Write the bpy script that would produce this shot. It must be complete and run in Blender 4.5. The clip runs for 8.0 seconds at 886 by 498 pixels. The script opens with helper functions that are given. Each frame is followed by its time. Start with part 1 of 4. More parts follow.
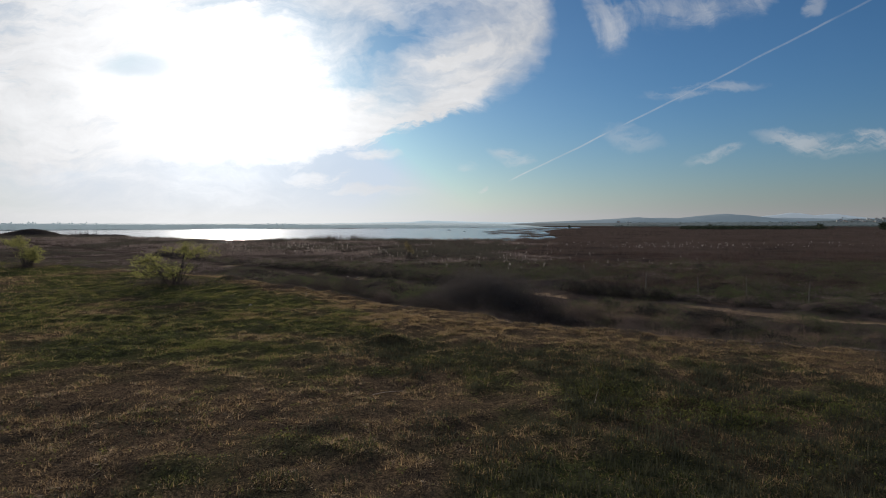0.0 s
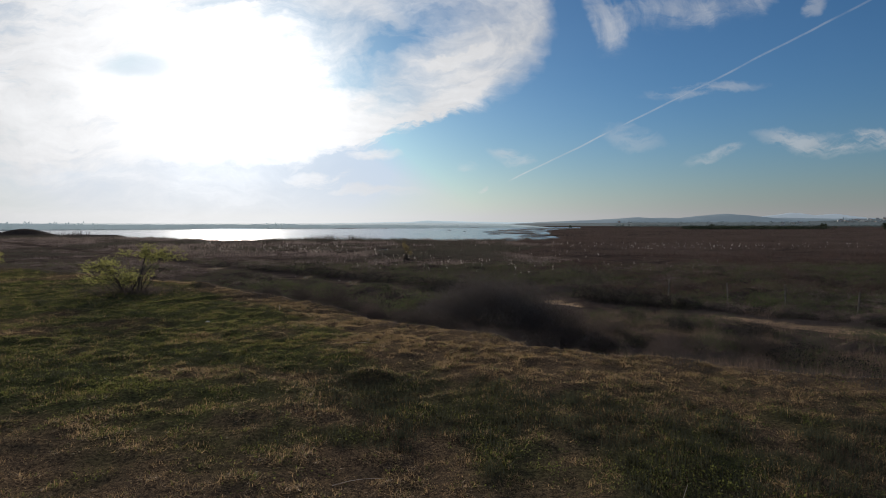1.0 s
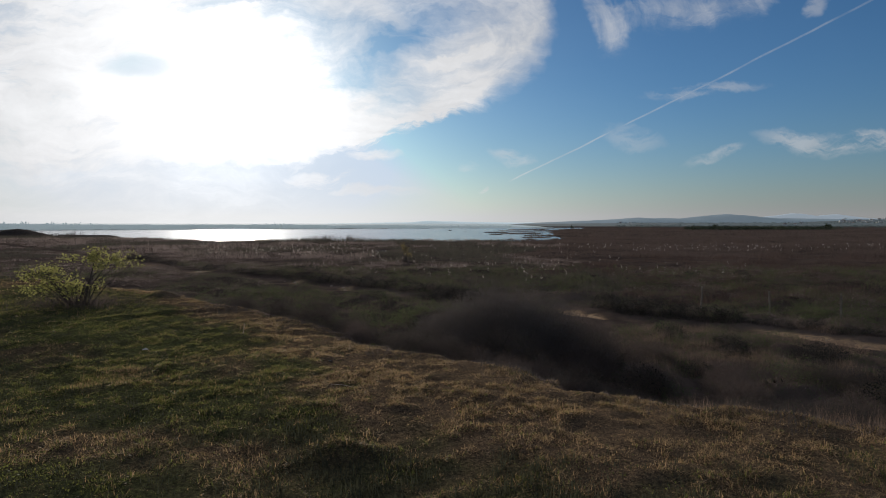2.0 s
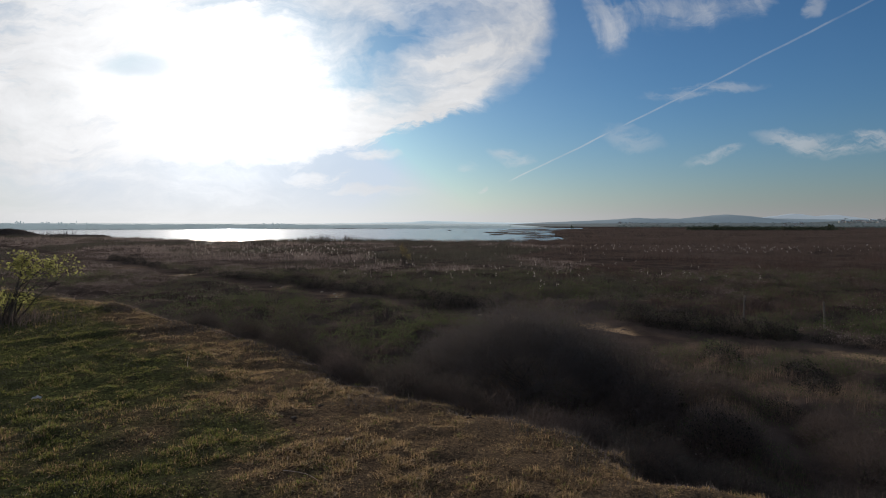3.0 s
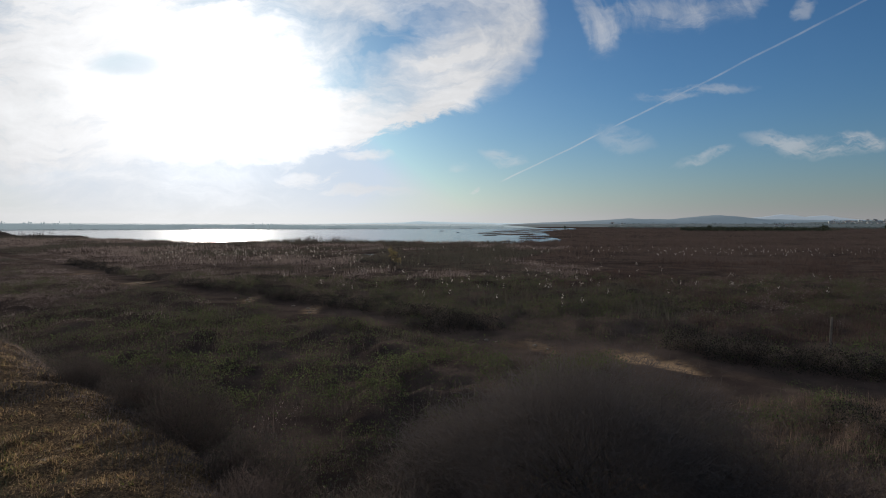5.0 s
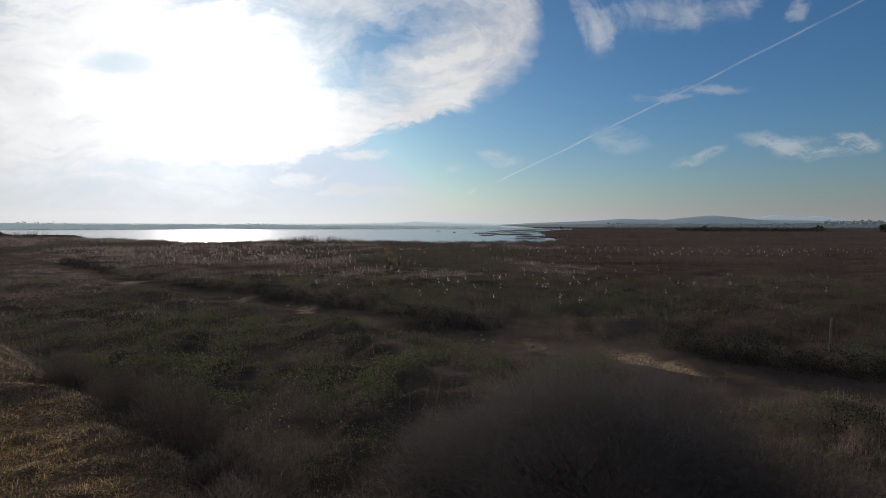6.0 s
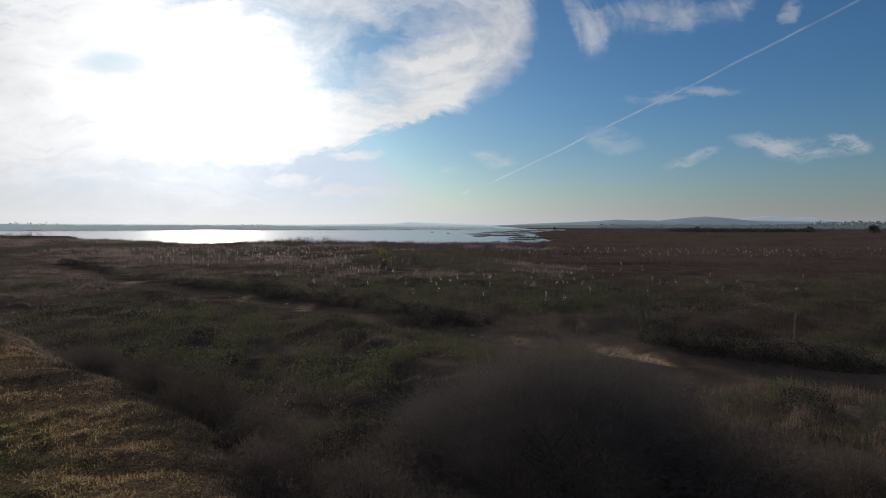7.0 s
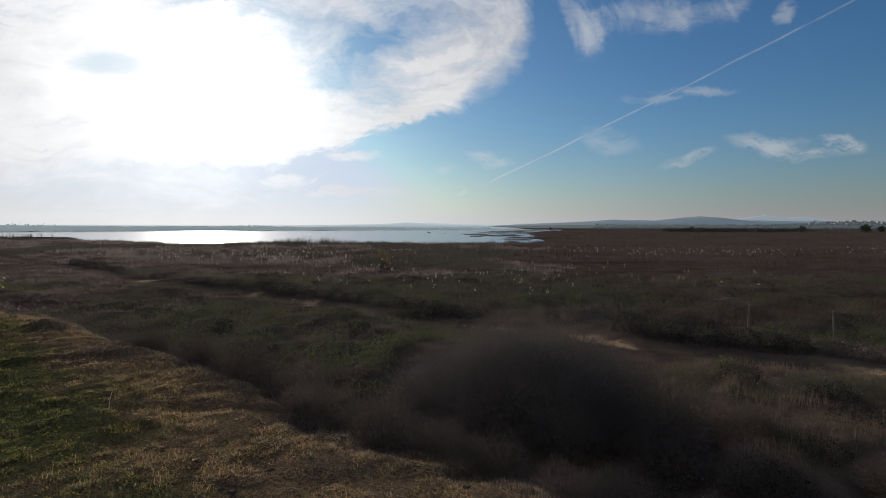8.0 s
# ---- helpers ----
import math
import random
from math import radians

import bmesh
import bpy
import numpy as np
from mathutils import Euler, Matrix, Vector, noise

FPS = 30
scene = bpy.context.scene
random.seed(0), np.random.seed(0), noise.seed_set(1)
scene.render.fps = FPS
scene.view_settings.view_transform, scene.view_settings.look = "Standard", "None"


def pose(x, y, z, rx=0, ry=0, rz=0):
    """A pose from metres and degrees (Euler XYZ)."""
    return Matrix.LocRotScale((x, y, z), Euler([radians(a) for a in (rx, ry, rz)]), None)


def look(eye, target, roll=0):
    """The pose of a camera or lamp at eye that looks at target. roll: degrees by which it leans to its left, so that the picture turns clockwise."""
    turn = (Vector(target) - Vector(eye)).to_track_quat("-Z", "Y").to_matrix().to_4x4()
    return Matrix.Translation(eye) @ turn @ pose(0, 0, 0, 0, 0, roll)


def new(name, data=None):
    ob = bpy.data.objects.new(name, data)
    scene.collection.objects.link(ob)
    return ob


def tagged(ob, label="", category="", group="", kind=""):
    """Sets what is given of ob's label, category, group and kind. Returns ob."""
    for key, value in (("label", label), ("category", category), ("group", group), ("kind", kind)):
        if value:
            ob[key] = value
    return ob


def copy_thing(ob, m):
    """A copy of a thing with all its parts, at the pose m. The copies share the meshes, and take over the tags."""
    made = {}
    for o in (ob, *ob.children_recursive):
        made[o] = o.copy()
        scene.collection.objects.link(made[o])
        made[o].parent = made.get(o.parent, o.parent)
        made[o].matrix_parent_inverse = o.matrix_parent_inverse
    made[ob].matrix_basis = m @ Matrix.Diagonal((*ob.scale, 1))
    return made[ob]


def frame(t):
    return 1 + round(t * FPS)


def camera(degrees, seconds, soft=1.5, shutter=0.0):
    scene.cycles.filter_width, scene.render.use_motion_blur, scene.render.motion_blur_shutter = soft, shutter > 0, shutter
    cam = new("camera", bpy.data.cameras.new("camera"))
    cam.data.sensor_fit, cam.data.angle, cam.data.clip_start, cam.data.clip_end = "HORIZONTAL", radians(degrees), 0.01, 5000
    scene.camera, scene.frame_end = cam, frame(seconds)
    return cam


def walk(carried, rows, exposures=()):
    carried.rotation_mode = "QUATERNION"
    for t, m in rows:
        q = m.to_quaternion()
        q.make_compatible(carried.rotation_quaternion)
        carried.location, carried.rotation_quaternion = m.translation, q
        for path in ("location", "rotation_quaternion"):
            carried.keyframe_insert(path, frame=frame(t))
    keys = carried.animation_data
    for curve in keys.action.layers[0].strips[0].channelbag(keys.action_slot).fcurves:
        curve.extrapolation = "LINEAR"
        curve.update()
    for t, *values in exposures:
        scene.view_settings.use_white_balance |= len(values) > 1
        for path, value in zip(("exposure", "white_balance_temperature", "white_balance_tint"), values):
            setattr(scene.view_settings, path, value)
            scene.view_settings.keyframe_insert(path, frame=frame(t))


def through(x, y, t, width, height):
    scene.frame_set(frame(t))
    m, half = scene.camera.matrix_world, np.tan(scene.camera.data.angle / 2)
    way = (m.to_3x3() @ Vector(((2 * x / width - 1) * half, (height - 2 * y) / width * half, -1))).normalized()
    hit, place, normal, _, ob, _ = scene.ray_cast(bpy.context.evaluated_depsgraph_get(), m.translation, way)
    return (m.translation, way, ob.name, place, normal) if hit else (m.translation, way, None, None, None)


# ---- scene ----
cam = camera(75.8, 8.0, 1.0)
PATH = [
    (0, (0.381, 0.545, 5.486), (0.38, 2.543, 5.396), 0.0),
    (0.5, (0.406, 2.772, 5.463), (0.405, 4.77, 5.373), -0.0),
    (1, (0.408, 5.048, 5.449), (0.407, 7.046, 5.359), 0.0),
    (1.5, (0.37, 7.395, 5.437), (0.366, 9.393, 5.348), 0.0),
    (3, (0.046, 14.293, 5.402), (0.046, 16.291, 5.313), 0.1),
    (3.5, (-0.048, 16.7, 5.383), (-0.048, 18.698, 5.294), 0.1),
    (4, (-0.14, 19.038, 5.387), (-0.115, 21.036, 5.297), 0.1),
    (4.5, (-0.151, 20.766, 5.426), (-0.124, 22.764, 5.338), 0.1),
    (6, (-0.177, 21.756, 5.349), (-0.135, 23.753, 5.262), 0.2),
    (6.5, (-0.159, 21.222, 5.345), (-0.104, 23.219, 5.26), 0.2),
    (7, (-0.09, 20.155, 5.397), (-0.028, 22.152, 5.313), 0.2),
    (7.5, (-0.066, 18.703, 5.428), (0.002, 20.7, 5.344), 0.1),
    (8, (-0.101, 16.95, 5.485), (-0.027, 18.947, 5.402), 0.1),
]
walk(cam, [(t, look(eye, target, roll)) for t, eye, target, roll in PATH])

# ---- light: low sun behind thin cloud, ahead and to the left ----
SUN_AZ, SUN_EL = radians(-20.6), radians(11.0)
SUN_DIR = Vector((math.sin(SUN_AZ) * math.cos(SUN_EL), math.cos(SUN_AZ) * math.cos(SUN_EL), math.sin(SUN_EL)))
sun_data = bpy.data.lights.new("sun", "SUN")
sun_data.energy, sun_data.angle, sun_data.color = 3.0, radians(3.0), (1.0, 0.92, 0.82)
sun = new("sun", sun_data)
sun.matrix_world = look(SUN_DIR * 100, (0, 0, 0))
scene.view_settings.exposure = 0.0


class Nodes:
    """Short hand for a node tree."""

    def __init__(self, tree):
        self.tree = tree
        tree.nodes.clear()

    def add(self, kind, inputs=()):
        n = self.tree.nodes.new(kind)
        for k, v in dict(inputs).items():
            self.put(n.inputs[k], v)
        return n

    def put(self, socket, v):
        if hasattr(v, "is_output"):
            self.tree.links.new(v, socket)
        else:
            socket.default_value = v

    def math(self, op, a, b=0.0, c=0.0, clamp=False):
        n = self.add("ShaderNodeMath", {0: a, 1: b, 2: c})
        n.operation, n.use_clamp = op, clamp
        return n.outputs[0]

    def step(self, v, lo, hi, a=0.0, b=1.0):
        n = self.add("ShaderNodeMapRange", {"Value": v, "From Min": lo, "From Max": hi, "To Min": a, "To Max": b})
        n.interpolation_type = "SMOOTHSTEP"
        return n.outputs["Result"]

    def lin(self, v, lo, hi, a=0.0, b=1.0):
        n = self.add("ShaderNodeMapRange", {"Value": v, "From Min": lo, "From Max": hi, "To Min": a, "To Max": b})
        return n.outputs["Result"]

    def mix(self, f, a, b, blend="MIX"):
        n = self.add("ShaderNodeMix")
        n.data_type, n.blend_type, n.clamp_factor = "RGBA", blend, True
        self.put(n.inputs[0], f), self.put(n.inputs[6], a), self.put(n.inputs[7], b)
        return n.outputs[2]

    def noise(self, vec, scale, detail=4.0, rough=0.55, dist=0.0):
        n = self.add("ShaderNodeTexNoise", {"Vector": vec, "Scale": scale, "Detail": detail, "Roughness": rough, "Distortion": dist})
        return n.outputs["Fac"]

    def xyz(self, x, y, z):
        return self.add("ShaderNodeCombineXYZ", {0: x, 1: y, 2: z}).outputs[0]

    def ramp(self, v, stops):
        n = self.add("ShaderNodeValToRGB", {0: v})
        el = n.color_ramp.elements
        el[0].position, el[0].color = stops[0][0], (*stops[0][1], 1)
        el[1].position, el[1].color = stops[-1][0], (*stops[-1][1], 1)
        for place_at, colour in stops[1:-1]:
            el.new(place_at).color = (*colour, 1)
        return n.outputs[0]


def rgb(r, g, b):
    return (r, g, b, 1.0)


# sky: Nishita with cirrus, a vapour trail and the haze on the horizon
world = bpy.data.worlds.new("sky")
scene.world = world
world.use_nodes = True
W = Nodes(world.node_tree)


def sky_at(bearing, rise):
    """Slopes (x / y, z / y) of a way, from its bearing right of north and its rise, in degrees."""
    return math.tan(radians(bearing)), math.tan(radians(rise))


sky = W.add("ShaderNodeTexSky")
sky.sky_type, sky.sun_disc, sky.sun_elevation, sky.sun_rotation = "NISHITA", False, SUN_EL, SUN_AZ
sky.air_density, sky.dust_density, sky.ozone_density = 1.0, 0.6, 2.0
way = W.add("ShaderNodeTexCoord").outputs["Generated"]
sep = W.add("ShaderNodeSeparateXYZ", {0: way})
ahead = W.math("MAXIMUM", sep.outputs[1], 0.12)
U = W.math("DIVIDE", sep.outputs[0], ahead)
V = W.math("DIVIDE", sep.outputs[2], ahead)
UV = W.xyz(U, V, 0.0)
# soft warp of the cloud plane
warp1 = W.math("SUBTRACT", W.noise(UV, 5.0, 5, 0.6), 0.5)
warp2 = W.math("SUBTRACT", W.noise(W.xyz(V, U, 3.1), 7.0, 5, 0.6), 0.5)
Uw = W.math("MULTIPLY_ADD", warp1, 0.10, U)
Vw = W.math("MULTIPLY_ADD", warp2, 0.07, V)
# lower edge of the cirrus sheet as a height over U
EDGE = [(-44.29, 0.9), (-35.66, 1.18), (-27.88, 1.92), (-20.8, 3.38), (-14.62, 4.95), (-10.29, 6.85), (-4.73, 8.88), (3.15, 10.89), (7.61, 12.6), (9.51, 15.11), (10.73, 18.65), (11.75, 23.88), (12.07, 23.88), (13.19, 19.14), (14.39, 15.88), (16.43, 15.47), (17.95, 16.39), (19.44, 18.05), (23.55, 18.65), (28.5, 19.14), (30.15, 21.56), (31.67, 26.55)]
stops = []
for bearing, rise in EDGE:
    u, v = sky_at(bearing, rise)
    stops.append(((u + 1.0) / 1.8, (v,) * 3))
edge = W.ramp(W.lin(Uw, -1.0, 0.8), stops)
fray = W.noise(W.xyz(W.math("MULTIPLY_ADD", V, 0.8, Uw), W.math("MULTIPLY_ADD", U, -0.5, W.math("MULTIPLY", Vw, 3.4)), 9.0), 17.0, 6, 0.62, 0.5)
depth = W.math("MULTIPLY_ADD", W.math("SUBTRACT", fray, 0.5), 0.045, W.math("SUBTRACT", Vw, edge))
streaks = W.noise(W.xyz(W.math("MULTIPLY_ADD", V, 0.5, Uw), W.math("MULTIPLY_ADD", U, -0.25, W.math("MULTIPLY", Vw, 3.6)), 0.7), 6.5, 8, 0.64, 0.5)
billow = W.noise(W.xyz(Uw, W.math("MULTIPLY", Vw, 1.5), 5.0), 5.5, 6, 0.58, 0.6)
# round the curl the streaks follow its arc
cu, cv = W.math("DIVIDE", W.math("SUBTRACT", Uw, -0.02), 0.21), W.math("DIVIDE", W.math("SUBTRACT", Vw, 0.315), 0.115)
reach = W.math("SQRT", W.math("ADD", W.math("MULTIPLY", cu, cu), W.math("MULTIPLY", cv, cv)))
over = W.math("MAXIMUM", reach, 0.05)
arcs = W.noise(W.xyz(W.math("DIVIDE", cu, over), W.math("DIVIDE", cv, over), W.math("MULTIPLY", reach, 3.6)), 1.5, 7, 0.6, 0.3)
curl = W.math("MULTIPLY", W.step(Uw, -0.30, -0.02), W.step(reach, 0.15, 0.7))
streaks = W.math("ADD", W.math("MULTIPLY", streaks, W.math("SUBTRACT", 1.0, curl)), W.math("MULTIPLY", arcs, curl))
inside = W.step(depth, -0.004, W.math("ADD", W.step(U, -0.12, -0.45, 0.013, 0.09), W.math("MULTIPLY", W.step(U, 0.02, 0.16), W.step(U, 0.2, 0.27, 0.085, 0.03))))


def bank_of_cloud(u, v, ru, rv, lean, strength, soft=0.0, ragged=1.0):
    """A soft-edged denser (or thinner) part of the sheet."""
    c, s = math.cos(radians(lean)), math.sin(radians(lean))
    du = W.math("ADD", W.math("SUBTRACT", U, u), W.math("MULTIPLY", warp1, 0.22 * ragged))
    dv = W.math("ADD", W.math("SUBTRACT", V, v), W.math("MULTIPLY", warp2, 0.15 * ragged))
    a = W.math("ADD", W.math("MULTIPLY", du, c / ru), W.math("MULTIPLY", dv, s / ru))
    b = W.math("ADD", W.math("MULTIPLY", du, -s / rv), W.math("MULTIPLY", dv, c / rv))
    r = W.math("ADD", W.math("MULTIPLY", a, a), W.math("MULTIPLY", b, b))
    return W.step(r, 1.4, soft, 0.0, strength)


blown = W.math("MULTIPLY", bank_of_cloud(-0.365, 0.215, 0.27, 0.185, -22, 1.0, 0.0, 1.8), W.lin(streaks, 0.3, 0.6, 0.55, 1.1))
rim = W.math("MULTIPLY", W.math("MULTIPLY", W.step(depth, 0.06, 0.008), inside), W.math("MULTIPLY", W.step(U, -0.5, -0.2), W.step(U, 0.2, 0.05, 0.2, 1.0)))
dense = W.step(U, 0.16, 0.22, 0.40, 0.04)
for bank in ((-0.62, 0.22, 0.34, 0.3, 0, 0.62), (-0.22, 0.19, 0.16, 0.06, 20, 0.35), (0.075, 0.268, 0.16, 0.12, 20, 0.45), (0.016, 0.292, 0.07, 0.016, 14, 0.32), (-0.2, 0.385, 0.13, 0.025, -8, 0.3), (-0.155, 0.275, 0.085, 0.05, 10, -0.34), (-0.08, 0.335, 0.07, 0.035, 20, -0.3), (0.0, 0.37, 0.09, 0.02, -10, -0.2),
             (0.275, 0.31, 0.045, 0.08, 25, 0.36), (0.44, 0.362, 0.17, 0.035, 6, 0.2)):
    dense = W.math("ADD", dense, bank_of_cloud(*bank))
dense = W.math("ADD", dense, W.math("ADD", W.math("MULTIPLY", blown, 0.6), W.math("MULTIPLY", rim, 0.55)))
dense = W.math("MULTIPLY_ADD", W.math("SUBTRACT", streaks, 0.5), W.step(U, -0.2, 0.0, 1.4, 1.0), W.math("MULTIPLY_ADD", W.math("SUBTRACT", fray, 0.5), 0.4, dense))
cover = W.math("MULTIPLY", inside, W.math("MINIMUM", W.math("MAXIMUM", dense, 0.0), 0.96))
# veil that fades below the sheet on the sun's side
veil = W.math("MULTIPLY", W.step(U, -0.05, -0.55), W.step(V, -0.02, 0.1, 0.5, 0.85))
cover = W.math("MAXIMUM", cover, W.math("MULTIPLY", veil, W.lin(streaks, 0.3, 0.7, 0.45, 1.0)))


def wisp(bearing, rise, rx, ry, lean, strength):
    """A small wisp of cloud: an ellipse broken up by the streaks."""
    u, v = sky_at(bearing, rise)
    c, s = math.cos(radians(lean)), math.sin(radians(lean))
    du, dv = W.math("SUBTRACT", Uw, u + 0.0), W.math("SUBTRACT", Vw, v + 0.0)
    a = W.math("ADD", W.math("MULTIPLY", du, c / rx), W.math("MULTIPLY", dv, s / rx))
    b = W.math("ADD", W.math("MULTIPLY", du, -s / ry), W.math("MULTIPLY", dv, c / ry))
    r = W.math("ADD", W.math("MULTIPLY", a, a), W.math("MULTIPLY", b, b))
    return W.math("MULTIPLY", W.step(r, 1.3, 0.1), W.math("MULTIPLY", W.step(fine, 0.34, 0.60), strength * 1.15))


fine = W.noise(W.xyz(Uw, W.math("MULTIPLY", Vw, 3.0), 2.2), 14.0, 6, 0.6, 0.3)
for w in ((32.89, 8.17, 0.104, 0.02, -4, 0.45), (36.69, 8.44, 0.06, 0.018, 4, 0.5), (24.36, 12.76, 0.109, 0.013, 7, 0.3), (25.16, 6.79, 0.06, 0.01, 12, 0.32), (17.81, 8.44, 0.06, 0.022, -18, 0.2),
          (6.81, 6.96, 0.045, 0.016, -10, 0.34), (-6.98, 6.9, 0.05, 0.011, -3, 0.65), (-8.11, 3.44, 0.109, 0.012, -4, 0.55), (-12.48, 4.73, 0.079, 0.016, 5, 0.6), (2.32, 5.4, 0.022, 0.01, 10, 0.2), (3.62, 3.2, 0.013, 0.003, 40, 0.5), (32.6, 20.89, 0.03, 0.018, 30, 0.3)):
    cover = W.math("MAXIMUM", cover, wisp(*w))
# vapour trail
(u0, v0), (u1, v1) = sky_at(6.43, 4.17), sky_at(36.39, 21.08)
L = math.hypot(u1 - u0, v1 - v0)
tu, tv = (u1 - u0) / L, (v1 - v0) / L
du, dv = W.math("SUBTRACT", U, u0), W.math("SUBTRACT", V, v0)
along = W.math("ADD", W.math("MULTIPLY", du, tu), W.math("MULTIPLY", dv, tv))
across = W.math("ADD", W.math("MULTIPLY", du, -tv), W.math("MULTIPLY", dv, tu))
bow = W.math("MULTIPLY", W.math("MULTIPLY", along, W.math("SUBTRACT", along, L)), 0.022)
across = W.math("ABSOLUTE", W.math("ADD", W.math("SUBTRACT", across, bow), W.math("MULTIPLY", warp1, 0.006)))
wide = W.lin(along, 0.0, L, 0.0020, 0.0030)
trail = W.math("MULTIPLY", W.step(W.math("DIVIDE", across, wide), 1.0, 0.15), W.math("MULTIPLY", W.step(along, -0.004, 0.02), W.math("MULTIPLY", W.lin(W.noise(W.xyz(along, across, 4.0), 16.0, 4, 0.6), 0.35, 0.65, 0.12, 0.5), W.lin(along, 0.0, L, 1.15, 0.42))))
cover = W.math("MAXIMUM", cover, trail)
front = W.step(sep.outputs[1], 0.05, 0.3)
# unseen cloud behind, added thick enough to brighten the shaded fronts
back_fill = W.step(W.noise(way, 3.0, 6, 0.6, 0.5), 0.40, 0.68, 0.08, 0.72)
cover = W.math("ADD", W.math("MULTIPLY", cover, front), W.math("MULTIPLY", back_fill, W.math("SUBTRACT", 1.0, front)))
# brightness of the cloud towards the sun
dot_node = W.add("ShaderNodeVectorMath", {0: way, 1: tuple(SUN_DIR)})
dot_node.operation = "DOT_PRODUCT"
dot = dot_node.outputs["Value"]
clear_away = W.math("SUBTRACT", 1.0, W.math("MINIMUM", dot, 1.0))
away = W.math("MULTIPLY", clear_away, W.lin(billow, 0.3, 0.7, 1.5, 0.7))
glow = W.math("EXPONENT", W.math("MULTIPLY", away, -9.0))
core = W.math("MULTIPLY", W.math("EXPONENT", W.math("MULTIPLY", away, -60.0)), W.step(depth, -0.05, 0.05))
lit = W.math("ADD", 0.56, W.math("ADD", W.math("MULTIPLY", glow, 0.36), W.math("ADD", W.math("MULTIPLY", core, 0.30), W.math("MULTIPLY", blown, 0.16))))
lit = W.math("MULTIPLY", lit, W.lin(streaks, 0.32, 0.68, 0.9, 1.05))
gu, gv = sky_at(-27.84, 15.21)
ga, gb = W.math("MULTIPLY", W.math("SUBTRACT", W.math("MULTIPLY_ADD", warp1, 0.05, U), gu), 13.4), W.math("MULTIPLY", W.math("SUBTRACT", W.math("MULTIPLY_ADD", warp2, 0.03, V), gv), 38.7)
thinner = W.step(W.math("ADD", W.math("MULTIPLY", ga, ga), W.math("MULTIPLY", gb, gb)), 1.2, 0.0)
cover = W.math("MULTIPLY", cover, W.math("MULTIPLY_ADD", thinner, -0.42, 1.0))
lit = W.math("MULTIPLY", lit, W.math("MULTIPLY_ADD", thinner, -0.25, 1.0))
cloud_col = W.mix(1.0, rgb(0.985, 0.985, 1.0), W.xyz(lit, lit, lit), "MULTIPLY")
base = W.mix(1.0, W.mix(1.0, sky.outputs[0], rgb(0.0325, 0.0555, 0.081), "MULTIPLY"), rgb(0.53, 0.655, 0.82), "DARKEN")
# haze: pale band on the horizon
height = W.math("MAXIMUM", sep.outputs[2], 0.0)
hz = W.math("EXPONENT", W.math("MULTIPLY", height, -19.0))
wide_glow = W.math("EXPONENT", W.math("MULTIPLY", clear_away, -6.0))
hz_bright = W.math("MINIMUM", W.math("ADD", 0.25, W.math("MULTIPLY", wide_glow, 0.645)), 0.82)
haze_col = W.mix(1.0, rgb(0.985, 1.0, 1.01), W.xyz(hz_bright, hz_bright, hz_bright), "MULTIPLY")
base = W.mix(W.math("MULTIPLY", hz, 1.25, clamp=True), base, haze_col)
final = W.mix(cover, base, cloud_col)
shine = W.math("ADD", W.math("MULTIPLY", glow, 0.03), W.math("MULTIPLY", core, 0.08))
final = W.mix(1.0, final, W.xyz(shine, shine, W.math("MULTIPLY", shine, 0.97)), "ADD")
bg = W.add("ShaderNodeBackground", {"Color": final, "Strength": 1.0})
W.tree.links.new(bg.outputs[0], W.add("ShaderNodeOutputWorld").inputs[0])


# ---- materials ----
def material(name):
    m = bpy.data.materials.new(name)
    m.use_nodes = True
    return m, Nodes(m.node_tree)


def finish(N, shader, bump=None, disp=0.0):
    N.tree.links.new(shader, N.add("ShaderNodeOutputMaterial").inputs[0])


def plant_mat(name, dark, light, patch=0.25, through_col=None, through=0.35, rough=0.6, grain=9.0, gloss=0.0):
    """Leaves and stalks: colour differs by piece and by patch of ground; light shines through."""
    m, N = material(name)
    geo = N.add("ShaderNodeNewGeometry")
    isl = geo.outputs["Random Per Island"]
    big = N.noise(geo.outputs["Position"], patch, 3, 0.6)
    small = N.noise(geo.outputs["Position"], grain, 3, 0.6)
    f = N.math("ADD", N.math("MULTIPLY", isl, 0.55), N.math("ADD", N.lin(big, 0.3, 0.7, -0.25, 0.45), N.lin(small, 0.3, 0.7, -0.1, 0.12)), clamp=True)
    col = N.mix(f, rgb(*dark), rgb(*light))
    p = N.add("ShaderNodeBsdfPrincipled", {"Base Color": col, "Roughness": rough, "Specular IOR Level": gloss})
    tcol = N.mix(0.6, col, rgb(*(through_col or light)))
    t = N.add("ShaderNodeBsdfTranslucent", {"Color": tcol})
    s = N.add("ShaderNodeMixShader", {0: through, 1: p.outputs[0], 2: t.outputs[0]})
    finish(N, s.outputs[0])
    return m


M_STRAW = plant_mat("straw", (0.10, 0.072, 0.044), (0.57, 0.378, 0.19), 0.5, through=0.45, gloss=0.15)
M_FARRUSH = plant_mat("far_rush", (0.07, 0.052, 0.045), (0.178, 0.132, 0.112), 0.05, through=0.3)
M_RUSSET = plant_mat("russet_grass", (0.08, 0.058, 0.046), (0.30, 0.212, 0.155), 0.3, through=0.4)
M_GRASS = plant_mat("green_grass", (0.045, 0.05, 0.022), (0.122, 0.134, 0.05), 0.6, (0.29, 0.29, 0.07), 0.45, gloss=0.06)
M_WEED = plant_mat("dark_weed", (0.038, 0.038, 0.028), (0.088, 0.086, 0.06), 0.6, (0.13, 0.13, 0.07), 0.28)
